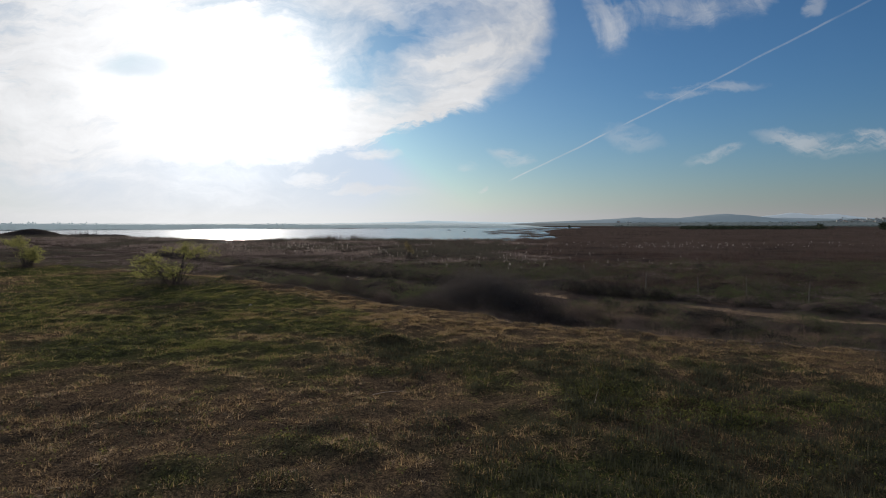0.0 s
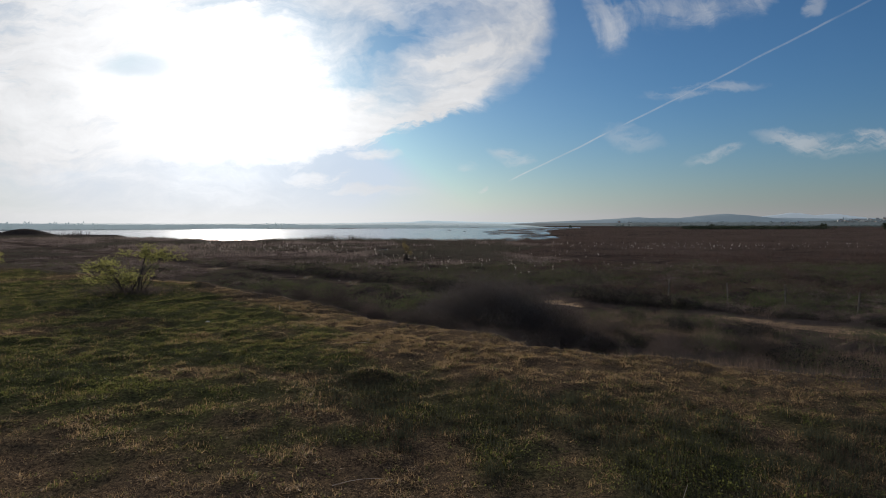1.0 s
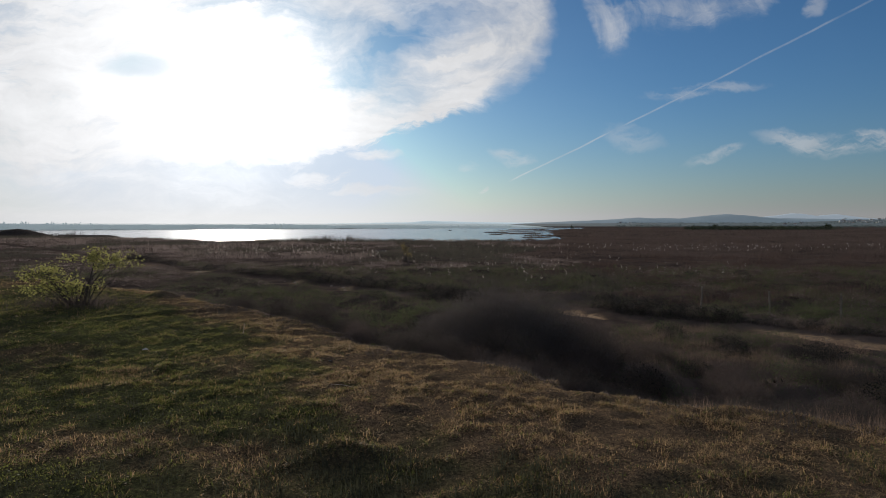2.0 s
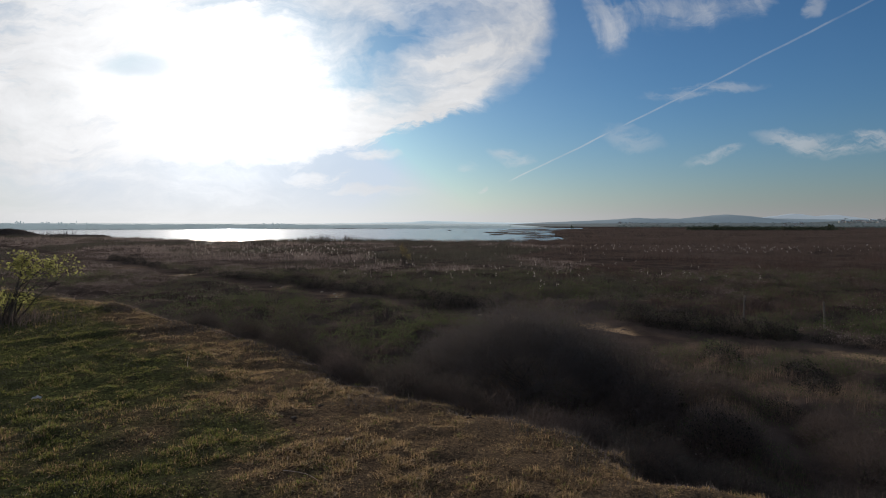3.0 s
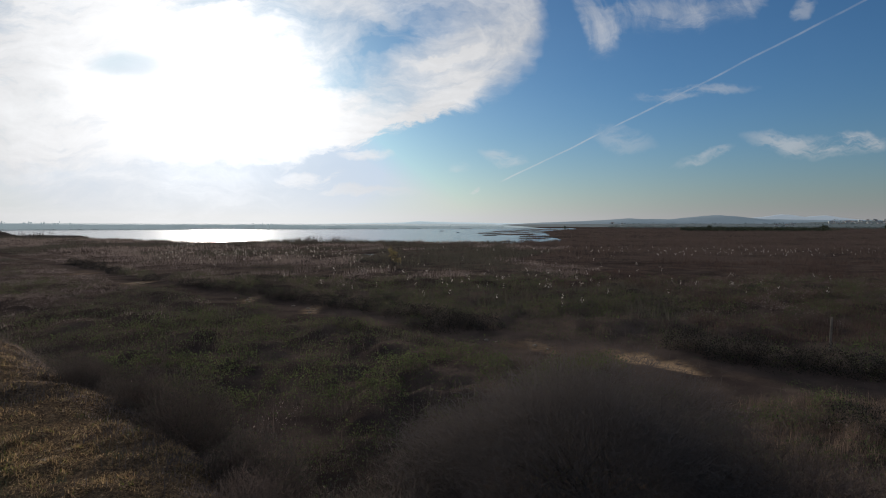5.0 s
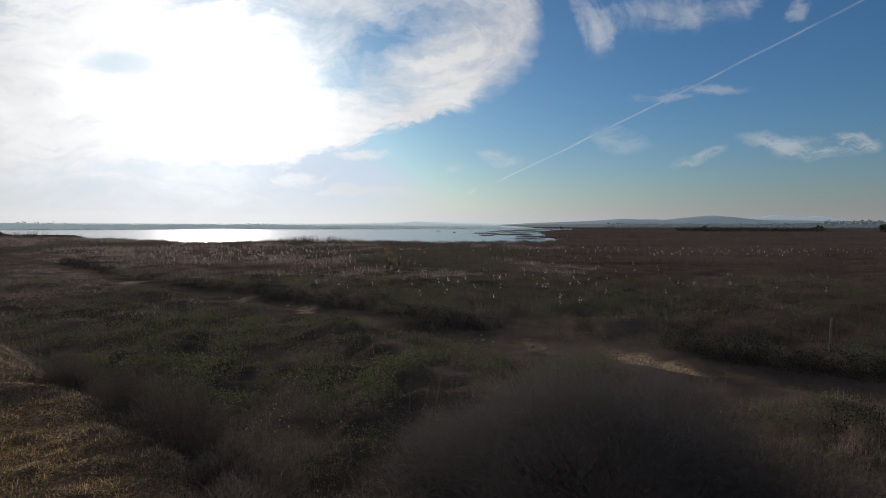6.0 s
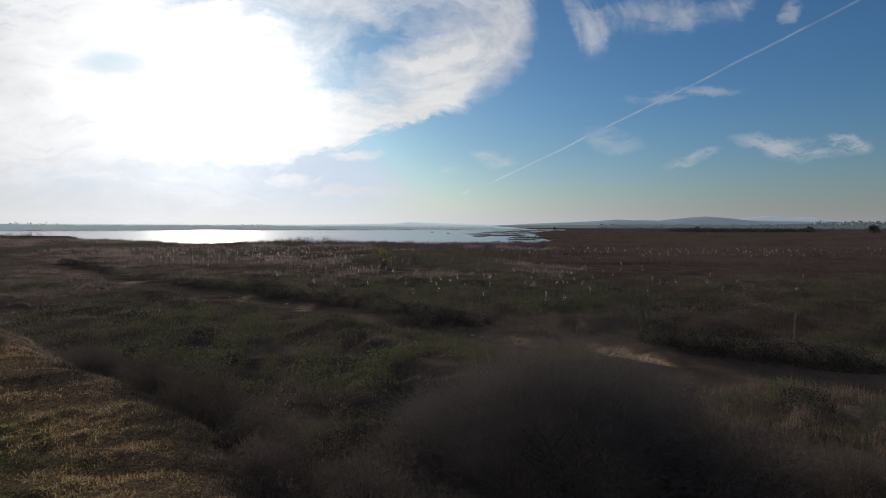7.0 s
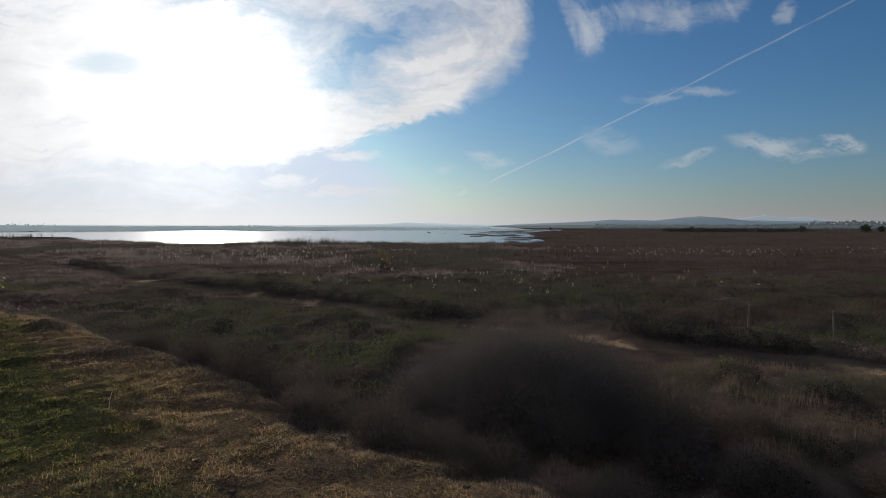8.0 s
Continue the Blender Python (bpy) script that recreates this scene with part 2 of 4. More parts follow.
# brown of dead grass, with the sun-side glare painted in as a paler tone
M_MARSH = plant_mat("marsh_brown_glare", (0.122, 0.097, 0.088), (0.32, 0.252, 0.222), 0.05, through=0.42)
M_RUSH = plant_mat("red_rush", (0.054, 0.038, 0.033), (0.155, 0.106, 0.088), 0.05, through=0.25)
M_OLIVE = plant_mat("marsh_olive", (0.058, 0.053, 0.043), (0.142, 0.128, 0.1), 0.08, through=0.33)
M_TWIG = plant_mat("twig_brown", (0.076, 0.06, 0.052), (0.175, 0.134, 0.115), 0.8, through=0.3)
M_TAMARISK = plant_mat("tamarisk_twig", (0.092, 0.08, 0.074), (0.174, 0.147, 0.133), 0.8, through=0.24)
M_BANKTWIG = plant_mat("bank_twig", (0.05, 0.042, 0.038), (0.118, 0.094, 0.083), 0.8, through=0.34)
M_TWIGD = plant_mat("twig_dark", (0.06, 0.053, 0.049), (0.14, 0.116, 0.104), 0.8, through=0.3)
# near-black leaves: the shade within dense growth is put into this colour
M_HEDGE_SHADE = plant_mat("hedge_shade", (0.022, 0.023, 0.018), (0.056, 0.054, 0.042), 0.8, through=0.15)
M_DUSK = plant_mat("dusk_green", (0.042, 0.043, 0.034), (0.10, 0.098, 0.074), 0.8, through=0.15)
M_YELLOW = plant_mat("yellowing_leaf", (0.08, 0.068, 0.036), (0.24, 0.19, 0.09), 0.8, (0.36, 0.28, 0.12), 0.45)
M_SCRUB = plant_mat("scrub_green", (0.046, 0.058, 0.032), (0.132, 0.156, 0.074), 0.5, (0.165, 0.185, 0.07), 0.3)
M_LEAF = plant_mat("broad_leaf", (0.06, 0.062, 0.026), (0.22, 0.213, 0.08), 0.8, (0.46, 0.44, 0.15), 0.6)
M_PLUME = plant_mat("reed_plume", (0.20, 0.175, 0.155), (0.52, 0.455, 0.40), 0.5, (0.75, 0.66, 0.58), 0.6)
M_BARK = plant_mat("bark", (0.05, 0.042, 0.037), (0.14, 0.118, 0.1), 2.0, through=0.0)


def far_mat(name, a, b, scale, haze_glow=0.0):
    """Plain far surfaces; the last value makes them glow in place of haze."""
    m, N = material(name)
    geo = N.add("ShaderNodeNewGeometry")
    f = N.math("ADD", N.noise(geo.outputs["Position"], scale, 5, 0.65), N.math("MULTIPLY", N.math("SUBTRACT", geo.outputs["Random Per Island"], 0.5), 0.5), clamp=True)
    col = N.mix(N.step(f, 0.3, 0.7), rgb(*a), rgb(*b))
    p = N.add("ShaderNodeBsdfPrincipled", {"Base Color": col, "Roughness": 0.9, "Specular IOR Level": 0.1, "Emission Color": col, "Emission Strength": haze_glow})
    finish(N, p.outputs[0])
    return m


# the haze of the distance is painted into these colours and their glow
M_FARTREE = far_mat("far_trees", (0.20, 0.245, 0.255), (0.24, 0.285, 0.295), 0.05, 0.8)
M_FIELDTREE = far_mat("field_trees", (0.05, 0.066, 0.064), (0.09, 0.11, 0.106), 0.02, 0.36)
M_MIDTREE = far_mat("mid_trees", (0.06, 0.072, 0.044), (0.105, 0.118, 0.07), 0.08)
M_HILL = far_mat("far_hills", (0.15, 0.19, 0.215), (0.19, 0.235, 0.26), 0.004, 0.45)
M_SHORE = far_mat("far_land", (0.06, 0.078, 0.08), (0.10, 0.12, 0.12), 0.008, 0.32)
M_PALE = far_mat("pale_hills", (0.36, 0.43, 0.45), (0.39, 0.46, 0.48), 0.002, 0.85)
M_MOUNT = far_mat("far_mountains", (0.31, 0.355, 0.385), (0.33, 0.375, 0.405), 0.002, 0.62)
M_WALL = far_mat("white_wall", (0.36, 0.36, 0.36), (0.6, 0.59, 0.58), 0.02)
M_ROOF = far_mat("roof_tile", (0.2, 0.12, 0.09), (0.32, 0.2, 0.15), 0.5)
M_GLASSD = far_mat("dark_window", (0.03, 0.035, 0.04), (0.06, 0.065, 0.07), 0.5)
M_STEEL = far_mat("crane_steel", (0.10, 0.095, 0.085), (0.17, 0.155, 0.13), 0.3)
M_POST = plant_mat("weathered_post", (0.13, 0.11, 0.09), (0.24, 0.205, 0.17), 3.0, through=0.0, rough=0.85)
M_STONE = far_mat("pale_stone", (0.15, 0.12, 0.09), (0.28, 0.225, 0.17), 2.0)

# ground: soil, straw litter, green sward, sand and mud by cover
M_GROUND, N = material("ground")
geo = N.add("ShaderNodeNewGeometry")
pos = geo.outputs["Position"]


def cover_of(name):
    n = N.add("ShaderNodeAttribute")
    n.attribute_name = name
    return n.outputs["Fac"]


n1, n2, n3, n4, n5 = N.noise(pos, 0.35, 5, 0.6), N.noise(pos, 2.2, 6, 0.65), N.noise(pos, 14.0, 5, 0.65), N.noise(pos, 0.03, 5, 0.6), N.noise(pos, 38.0, 3, 0.6)
mud = N.mix(N.step(N.math("ADD", N.math("MULTIPLY", n1, 0.5), N.math("MULTIPLY", n4, 0.5)), 0.38, 0.62), rgb(0.05, 0.038, 0.033), rgb(0.13, 0.096, 0.078))
mud = N.mix(N.step(n2, 0.5, 0.75, 0.0, 0.5), mud, rgb(0.075, 0.075, 0.048))
straw = N.mix(N.step(n3, 0.35, 0.68), rgb(0.05, 0.036, 0.026), rgb(0.19, 0.127, 0.075))
straw = N.mix(N.step(n2, 0.42, 0.7, 0.0, 0.65), straw, rgb(0.09, 0.067, 0.047))
straw = N.mix(N.step(n5, 0.52, 0.64, 0.0, 0.6), straw, rgb(0.30, 0.21, 0.122))
straw = N.mix(N.step(n5, 0.46, 0.36, 0.0, 0.7), straw, rgb(0.04, 0.029, 0.021))
green = N.mix(N.step(n3, 0.35, 0.65), rgb(0.038, 0.04, 0.02), rgb(0.095, 0.1, 0.04))
green = N.mix(N.step(n2, 0.5, 0.75, 0.0, 0.6), green, rgb(0.065, 0.05, 0.033))
sand = N.mix(N.step(n3, 0.3, 0.7), rgb(0.30, 0.195, 0.11), rgb(0.54, 0.36, 0.205))
col = N.mix(cover_of("straw"), mud, straw)
col = N.mix(cover_of("green"), col, green)
col = N.mix(N.math("MULTIPLY", cover_of("sand"), N.step(n2, 0.3, 0.55)), col, sand)
bump = N.add("ShaderNodeBump", {"Height": N.math("ADD", N.math("MULTIPLY_ADD", n5, 0.2, N.math("MULTIPLY", n3, 0.5)), n2), "Strength": 1.0, "Distance": 0.14})
p = N.add("ShaderNodeBsdfPrincipled", {"Base Color": col, "Roughness": 0.8, "Specular IOR Level": N.math("MULTIPLY", N.math("POWER", cover_of("sand"), 4.0), 0.025), "Normal": bump.outputs[0]})
finish(N, p.outputs[0])

M_WATER, N = material("lake_water")
geo = N.add("ShaderNodeNewGeometry")
mp = N.add("ShaderNodeMapping", {0: geo.outputs["Position"], 3: (0.35, 1.0, 1.0)}).outputs[0]
h = N.math("ADD", N.noise(mp, 1.6, 3, 0.5), N.math("MULTIPLY", N.noise(mp, 0.12, 3, 0.5), 1.5))
bump = N.add("ShaderNodeBump", {"Height": h, "Strength": 0.28, "Distance": 0.10})
p = N.add("ShaderNodeBsdfPrincipled", {"Base Color": rgb(0.20, 0.22, 0.225), "Roughness": 0.22, "IOR": 1.45, "Normal": bump.outputs[0]})
finish(N, p.outputs[0])


# ---- shapes ----
def lattice(ix, iy, seed):
    n = (ix.astype(np.int64) * 374761393 + iy.astype(np.int64) * 668265263 + seed * 1442695041) & 0xFFFFFFFF
    n = ((n ^ (n >> 13)) * 1274126177) & 0xFFFFFFFF
    return ((n ^ (n >> 16)) & 0xFFFF) / 65535.0


def vnoise(x, y, seed=0):
    x, y = np.asarray(x, float), np.asarray(y, float)
    x0, y0 = np.floor(x), np.floor(y)
    fx, fy = x - x0, y - y0
    fx, fy = fx * fx * (3 - 2 * fx), fy * fy * (3 - 2 * fy)
    a, b = lattice(x0, y0, seed), lattice(x0 + 1, y0, seed)
    c, d = lattice(x0, y0 + 1, seed), lattice(x0 + 1, y0 + 1, seed)
    return (a * (1 - fx) + b * fx) * (1 - fy) + (c * (1 - fx) + d * fx) * fy


def fbm(x, y, seed=0, octaves=4):
    s, amp, tot = 0.0, 1.0, 0.0
    for i in range(octaves):
        s = s + amp * vnoise(np.asarray(x) * 2 ** i, np.asarray(y) * 2 ** i, seed + i * 17)
        tot += amp
        amp *= 0.5
    return s / tot


def smooth(x, lo, hi):
    t = np.clip((np.asarray(x, float) - lo) / (hi - lo), 0, 1)
    return t * t * (3 - 2 * t)


def mesh_of(name, verts, faces, mat=None, shade=False):
    """A mesh from arrays of points and triangles or quads."""
    verts, faces = np.asarray(verts, np.float32), np.asarray(faces, np.int32)
    me = bpy.data.meshes.new(name)
    k = faces.shape[1]
    me.vertices.add(len(verts)), me.loops.add(faces.size), me.polygons.add(len(faces))
    me.vertices.foreach_set("co", verts.ravel())
    me.loops.foreach_set("vertex_index", faces.ravel())
    me.polygons.foreach_set("loop_start", np.arange(0, faces.size, k, dtype=np.int32))
    me.polygons.foreach_set("use_smooth", np.full(len(faces), shade))
    me.update(calc_edges=True)
    me.validate()
    if mat:
        me.materials.append(mat)
    return me


def join(pieces):
    """Arrays of several pieces as one."""
    vs, fs, n = [], [], 0
    for v, f in pieces:
        vs.append(v), fs.append(f + n)
        n += len(v)
    return np.concatenate(vs), np.concatenate(fs)


def thing(name, label, category, group="", kind="", at=None):
    ob = new(name)
    ob.empty_display_size = 0.2
    if at is not None:
        ob.matrix_basis = at
    return tagged(ob, label, category, group, kind)


def part(name, me, parent, label=""):
    ob = new(name, me)
    ob.parent = parent
    return tagged(ob, label)


# plan of the place
BANK = [(-400, 120), (-90, 66), (-36, 53), (-15.5, 40.5), (-8.6, 34.0), (-4.6, 31.2), (-2.6, 28.2), (-1.3, 26.8), (0.0, 26.2), (1.5, 25.3), (2.5, 24.3), (3.1, 23.0), (5.0, 22.2), (6.8, 21.6), (8.4, 21.0), (11, 19.6), (18, 14.8), (30, 5.5), (60, -25), (400, -300)]
TRACK = [(70, 2), (30, 28), (21.5, 33.4), (17, 36.8), (12.4, 40.4), (9.2, 42.6), (6.5, 44.8), (2.5, 47.6), (-3, 52.5), (-7.7, 57), (-13.8, 62), (-26.6, 72.8), (-49.4, 95.8), (-80, 125), (-400, 420)]
NEAR_SHORE = [(-1500, 640), (-420, 455), (-285, 335), (-194, 268), (-148, 243), (-103, 204), (-73, 188), (-53, 190), (-42, 194), (-18, 196), (21, 182), (33, 184), (42, 205), (50, 250), (58, 320), (72, 400), (112, 540), (166, 690), (185, 800), (400, 1200)]
FAR_SHORE = [(-1500, 150), (-420, 430), (-350, 452), (-205, 545), (0, 700), (150, 770), (400, 800)]


def curve_at(pts, x):
    p = np.array(sorted(pts), float)
    return np.interp(x, p[:, 0], p[:, 1])


def near_line(pts, x, y):
    """Distance from a line of points."""
    best = np.full(np.shape(x), 1e9)
    for (ax, ay), (bx, by) in zip(pts[:-1], pts[1:]):
        dx, dy = bx - ax, by - ay
        t = np.clip(((x - ax) * dx + (y - ay) * dy) / (dx * dx + dy * dy), 0, 1)
        best = np.minimum(best, np.hypot(x - ax - t * dx, y - ay - t * dy))
    return best


def track_verge(x, y):
    """How far the growth keeps from the track: more where the sand lies bare."""
    x = np.asarray(x, float)
    bare = np.exp(-((x - 8.6) / 2.2) ** 4) * 2.6 + np.exp(-((x - 17.5) / 3.5) ** 4) * 1.6 + np.exp(-((x - 3.6) / 1.8) ** 4) * 1.5
    for sx in (-13.8, -26.6, -38.0, -7.9):
        bare = bare + np.exp(-((x - sx) / 1.7) ** 4) * 2.2
    return np.where(y < curve_at(TRACK, x) + 0.3, bare, 0.25 * bare)


def bank_side(x, y):
    """Metres inside the terrace (positive) or out on the marsh."""
    d = near_line(BANK, x, y)
    return np.where(y < curve_at(BANK, x), d, -d) + (fbm(x * 0.35, y * 0.35, 5, 3) - 0.5) * 1.4 + (fbm(x * 1.3, y * 1.3, 6, 3) - 0.5) * 0.9


def lake_side(x, y):
    """Positive on the water."""
    wob = (fbm(x * 0.03, y * 0.03, 31, 4) - 0.5) * 34 + (fbm(x * 0.16, y * 0.16, 33, 3) - 0.5) * 9
    d = np.minimum(y - curve_at(NEAR_SHORE, x), curve_at(FAR_SHORE, x) - y + 0 * wob) + wob * np.clip((x + 500) / 300, 0.2, 1)
    for ex, ey, rx, ry in ((36, 236, 6, 7), (44, 268, 9, 10), (27, 300, 4, 10), (42, 322, 11, 11), (34, 362, 7, 13), (60, 385, 14, 12), (52, 432, 12, 14), (82, 470, 16, 16), (76, 530, 18, 20), (112, 590, 22, 24), (23, 203, 3, 3), (30, 207, 3, 3)):
        e = np.hypot((x - ex) / rx, (y - ey) / ry) + (fbm(x * 0.16, y * 0.05, 41, 3) - 0.5) * 1.1
        d = np.minimum(d, (e - 1) * min(rx, ry))
    pond = 1 - np.hypot((x + 12.0) / 1.4, (y - 124) / 3)
    pond = np.maximum(pond, 1 - np.hypot((x + 18.5) / 3.2, (y - 122) / 1.0))
    pond = np.maximum(pond, 1 - np.hypot((x + 66) / 5.5, (y - 165) / 3.2))
    return np.maximum(d, pond * 4)


def ground_z(x, y):
    x, y = np.asarray(x, float), np.asarray(y, float)
    s = bank_side(x, y)
    top = 1.68 - 0.014 * np.clip(x, -10, 20) + (fbm(x * 0.22, y * 0.22, 2, 4) - 0.5) * 0.22
    low = 0.10 + (fbm(x * 0.3, y * 0.3, 3, 4) - 0.5) * 0.34 * smooth(y, -50, 30) * (1 - 0.6 * smooth(y, 90, 160)) + 0.05 * smooth(y, 90, 160)
    z = low + (top - low) * smooth(s, -2.6, 0.6)
    tr = near_line(TRACK, x, y)
    # hummocks of the heath
    z = z + 0.33 * smooth(fbm(x * 0.55, y * 0.55, 13, 3), 0.47, 0.72) * smooth(s, -3.0, -6.0) * smooth(tr - track_verge(x, y), 1.5, 3.5) * smooth(y, 95, 70)
    z = z - 0.10 * smooth(tr, 1.5, 0.7)
    z = z + 0.22 * np.exp(-(((x + 1.35) / 0.55) ** 2 + ((y - 18.75) / 0.24) ** 2)) + 0.22 * np.exp(-(((x + 13.4) / 0.9) ** 2 + ((y - 37.8) / 0.5) ** 2))
    # a low step in the sward
    z = z + 0.12 * smooth((y - 33.2) - 0.75 * (x + 9.6), -0.18, 0.18) * smooth(x, -15, -12) * smooth(x, -7.4, -9) * np.exp(-np.clip((y - 33.2) - 0.75 * (x + 9.6), 0, 9) / 1.8)
    near = smooth(y, 70, 40)
    z = z + (fbm(x * 1.5, y * 1.5, 8, 4) - 0.5) * 0.14 * near
    # clods and tussocks of the sward
    z = z + 0.05 * smooth(fbm(x * 3.0, y * 3.0, 18, 2), 0.5, 0.78) * smooth(s, -0.5, 0.5) * near
    lake = lake_side(x, y)
    z = z - (0.9 + z) * smooth(lake, -0.8, 2.5) * (y > 90)
    z = z + 2.4 * np.exp(-(((x + 177) / 8.5) ** 2 + ((y - 246) / 9) ** 2))
    # ground rises gently towards the hills inland
    z = z + 1.5 * smooth(np.hypot(x, y), 900, 2600) * smooth(x, 0, 900)
    return z


def graded(lo, hi, step, far, grow=1.09):
    inner = list(np.arange(lo, hi + 1e-6, step))
    a, d = lo, step
    left = []
    while a > -far:
        d *= grow
        a -= d
        left.append(a)
    b, d = hi, step
    right = []
    while b < far:
        d *= grow
        b += d
        right.append(b)
    return np.array(left[::-1] + inner + right)


xs, ys = graded(-15, 13, 0.18, 4700, 1.06), graded(9, 36, 0.18, 4700, 1.055)
GX, GY = np.meshgrid(xs, ys)
GZ = ground_z(GX, GY)
nx, ny = len(xs), len(ys)
ii = (np.arange(ny - 1)[:, None] * nx + np.arange(nx - 1)[None]).ravel()
me = mesh_of("ground", np.stack([GX.ravel(), GY.ravel(), GZ.ravel()], 1), np.stack([ii, ii + 1, ii + nx + 1, ii + nx], 1), M_GROUND, True)


def weedy(x, y):
    """Share of tall dark weeds: a broad patch on the east of the terrace."""
    rag = (fbm(x * 0.5, y * 0.5, 25, 3) - 0.5) * 2.6
    return smooth(x - 0.8 + 0.3 * (y - 8.5) + rag, -2.4, 1.8) * smooth(y, 1, 7) * smooth(19.0 - 0.37 * x - y + rag, -0.6, 1.6)


def straw_green(x, y):
    """Cover of the terrace: share of green sward, and whether it is terrace at all."""
    s = smooth(bank_side(x, y), -1.4, 0.2)
    g = fbm(x * 0.16, y * 0.16, 21, 4) + 0.62 * (fbm(x * 0.8, y * 0.8, 23, 4) - 0.5)
    side = x + 0.85 * (y - 29) + 7
    lean = -0.10 + 0.08 * smooth(y, 15, 11) + 0.30 * smooth(side, 1.5, -3.0) * smooth(y, 9.5, 20) + 0.08 * np.exp(-(((x + 2) / 3.5) ** 2 + ((y - 18) / 2.5) ** 2)) + 0.12 * weedy(x, y) - 0.26 * smooth(side, -1.0, 1.5) * smooth(y, 21, 25)
    return s, s * smooth(g + lean, 0.33, 0.74)


s, g = straw_green(GX, GY)
tr = near_line(TRACK, GX, GY)
patchy = np.where(GX > 4, 1.0, 0.7) * smooth(fbm(GX * 0.4, GY * 0.4, 55, 3), 0.33, 0.5)
bare = 1.6 * np.exp(-((GX - 8.2) / 1.05) ** 4) + 0.32 * np.exp(-((GX - 3.8) / 1.2) ** 4) + 1.2 * np.exp(-((GX + 13.8) / 0.9) ** 4) + 1.2 * np.exp(-((GX + 26.6) / 1.0) ** 4) + 0.8 * np.exp(-((GX + 7.9) / 0.6) ** 4) + 0.8 * np.exp(-((GX + 38) / 1.2) ** 4) + smooth(GX, 15, 18) * 1.1 + 0.02
sand_c = smooth(tr + (fbm(GX * 1.1, GY * 1.1, 57, 3) - 0.5) * 1.1, 1.1, 0.6) * np.clip(bare * (0.45 * (GX > 4) + patchy), 0, 1)
sand_c = np.maximum(sand_c, 0.6 * np.exp(-(((GX - 11.9) / 2.0) ** 2 + ((GY - 30.8 + 0.45 * (GX - 11.9)) / 0.7) ** 2)))
sand_c = np.maximum(sand_c, 0.14 * smooth(bank_side(GX, GY), -0.4, 0.4) * smooth(bank_side(GX, GY), 4.5, 1.5) * (0.5 + 0.5 * smooth(GX, -2, 3)) * smooth(fbm(GX * 0.7, GY * 0.7, 59, 3), 0.38, 0.6))
for nm, arr in (("straw", s), ("green", g), ("sand", sand_c)):
    me.attributes.new(nm, "FLOAT", "POINT").data.foreach_set("value", arr.ravel().astype(np.float32))
tagged(new("ground", me), "uneven soil with straw, sward, sand and marsh mud", "ground", kind="structure")

wx, wy = np.linspace(-1500, 420, 60), np.linspace(100, 820, 40)
WX, WY = np.meshgrid(wx, wy)
jj = (np.arange(39)[:, None] * 60 + np.arange(59)[None]).ravel()
me = mesh_of("water", np.stack([WX.ravel(), WY.ravel(), np.full(WX.size, -0.12)], 1), np.stack([jj, jj + 1, jj + 61, jj + 60], 1), M_WATER, True)
tagged(new("water", me), "calm shallow lake glittering under the low sun", "lake", kind="structure")


def blades(P, H, Wd, rng, lean=0.35, bent=False, az=None, lying=0.0):
    """Upright narrow blades at the points P."""
    n = len(P)
    az = rng.uniform(0, 2 * np.pi, n) if az is None else az
    tilt = rng.normal(0, lean, n)
    if lying:
        tilt = np.where(rng.random(n) < lying, rng.uniform(0.9, 1.45, n), tilt)
    face = rng.uniform(0, 2 * np.pi, n)
    d = np.stack([np.cos(az), np.sin(az), np.zeros(n)], 1)
    sd = np.stack([np.cos(face), np.sin(face), np.zeros(n)], 1) * (np.asarray(Wd) / 2 * np.ones(n))[:, None]
    up = np.array([0, 0, 1.0])
    H = np.asarray(H) * np.ones(n)
    tip = P + d * (tilt * H)[:, None] + up * (H * np.cos(np.clip(tilt, -1.2, 1.2)))[:, None]
    if not bent:
        V = np.stack([P - sd, P + sd, tip], 1).reshape(-1, 3)
        k = np.arange(n)[:, None] * 3
        return V, k + np.array([[0, 1, 2]])
    mid = P + d * (tilt * H * 0.3)[:, None] + up * (H * 0.55)[:, None]
    V = np.stack([P - sd, P + sd, mid + sd * 0.8, mid - sd * 0.8, tip], 1).reshape(-1, 3)
    k = (np.arange(n)[:, None] * 5)[:, :, None] + np.array([[[0, 1, 2], [0, 2, 3], [3, 2, 4]]])
    return V, k.reshape(-1, 3)


def sticks(A, B, r):
    """Thin three-sided sticks from A to B."""
    n = len(A)
    ax = B - A
    ax = ax / np.maximum(np.linalg.norm(ax, axis=1), 1e-6)[:, None]
    ref = np.where(np.abs(ax[:, 2:3]) > 0.9, np.array([[1.0, 0, 0]]), np.array([[0, 0, 1.0]]))
    u = np.cross(ax, ref)
    u /= np.maximum(np.linalg.norm(u, axis=1), 1e-6)[:, None]
    w = np.cross(ax, u)
    r = (np.asarray(r) * np.ones(n))[:, None]
    rings = []
    for k in range(3):
        o = (u * math.cos(k * 2.094) + w * math.sin(k * 2.094)) * r
        rings += [A + o, B + o * 0.45]
    V = np.stack(rings, 1).reshape(-1, 3)
    q = []
    for k in range(3):
        a, b, c, d = 2 * k, 2 * k + 1, (2 * k + 3) % 6, (2 * k + 2) % 6
        q += [[a, c, b], [a, d, c]]
    k = (np.arange(n)[:, None] * 6)[:, :, None] + np.array([q])
    return V, k.reshape(-1, 3)


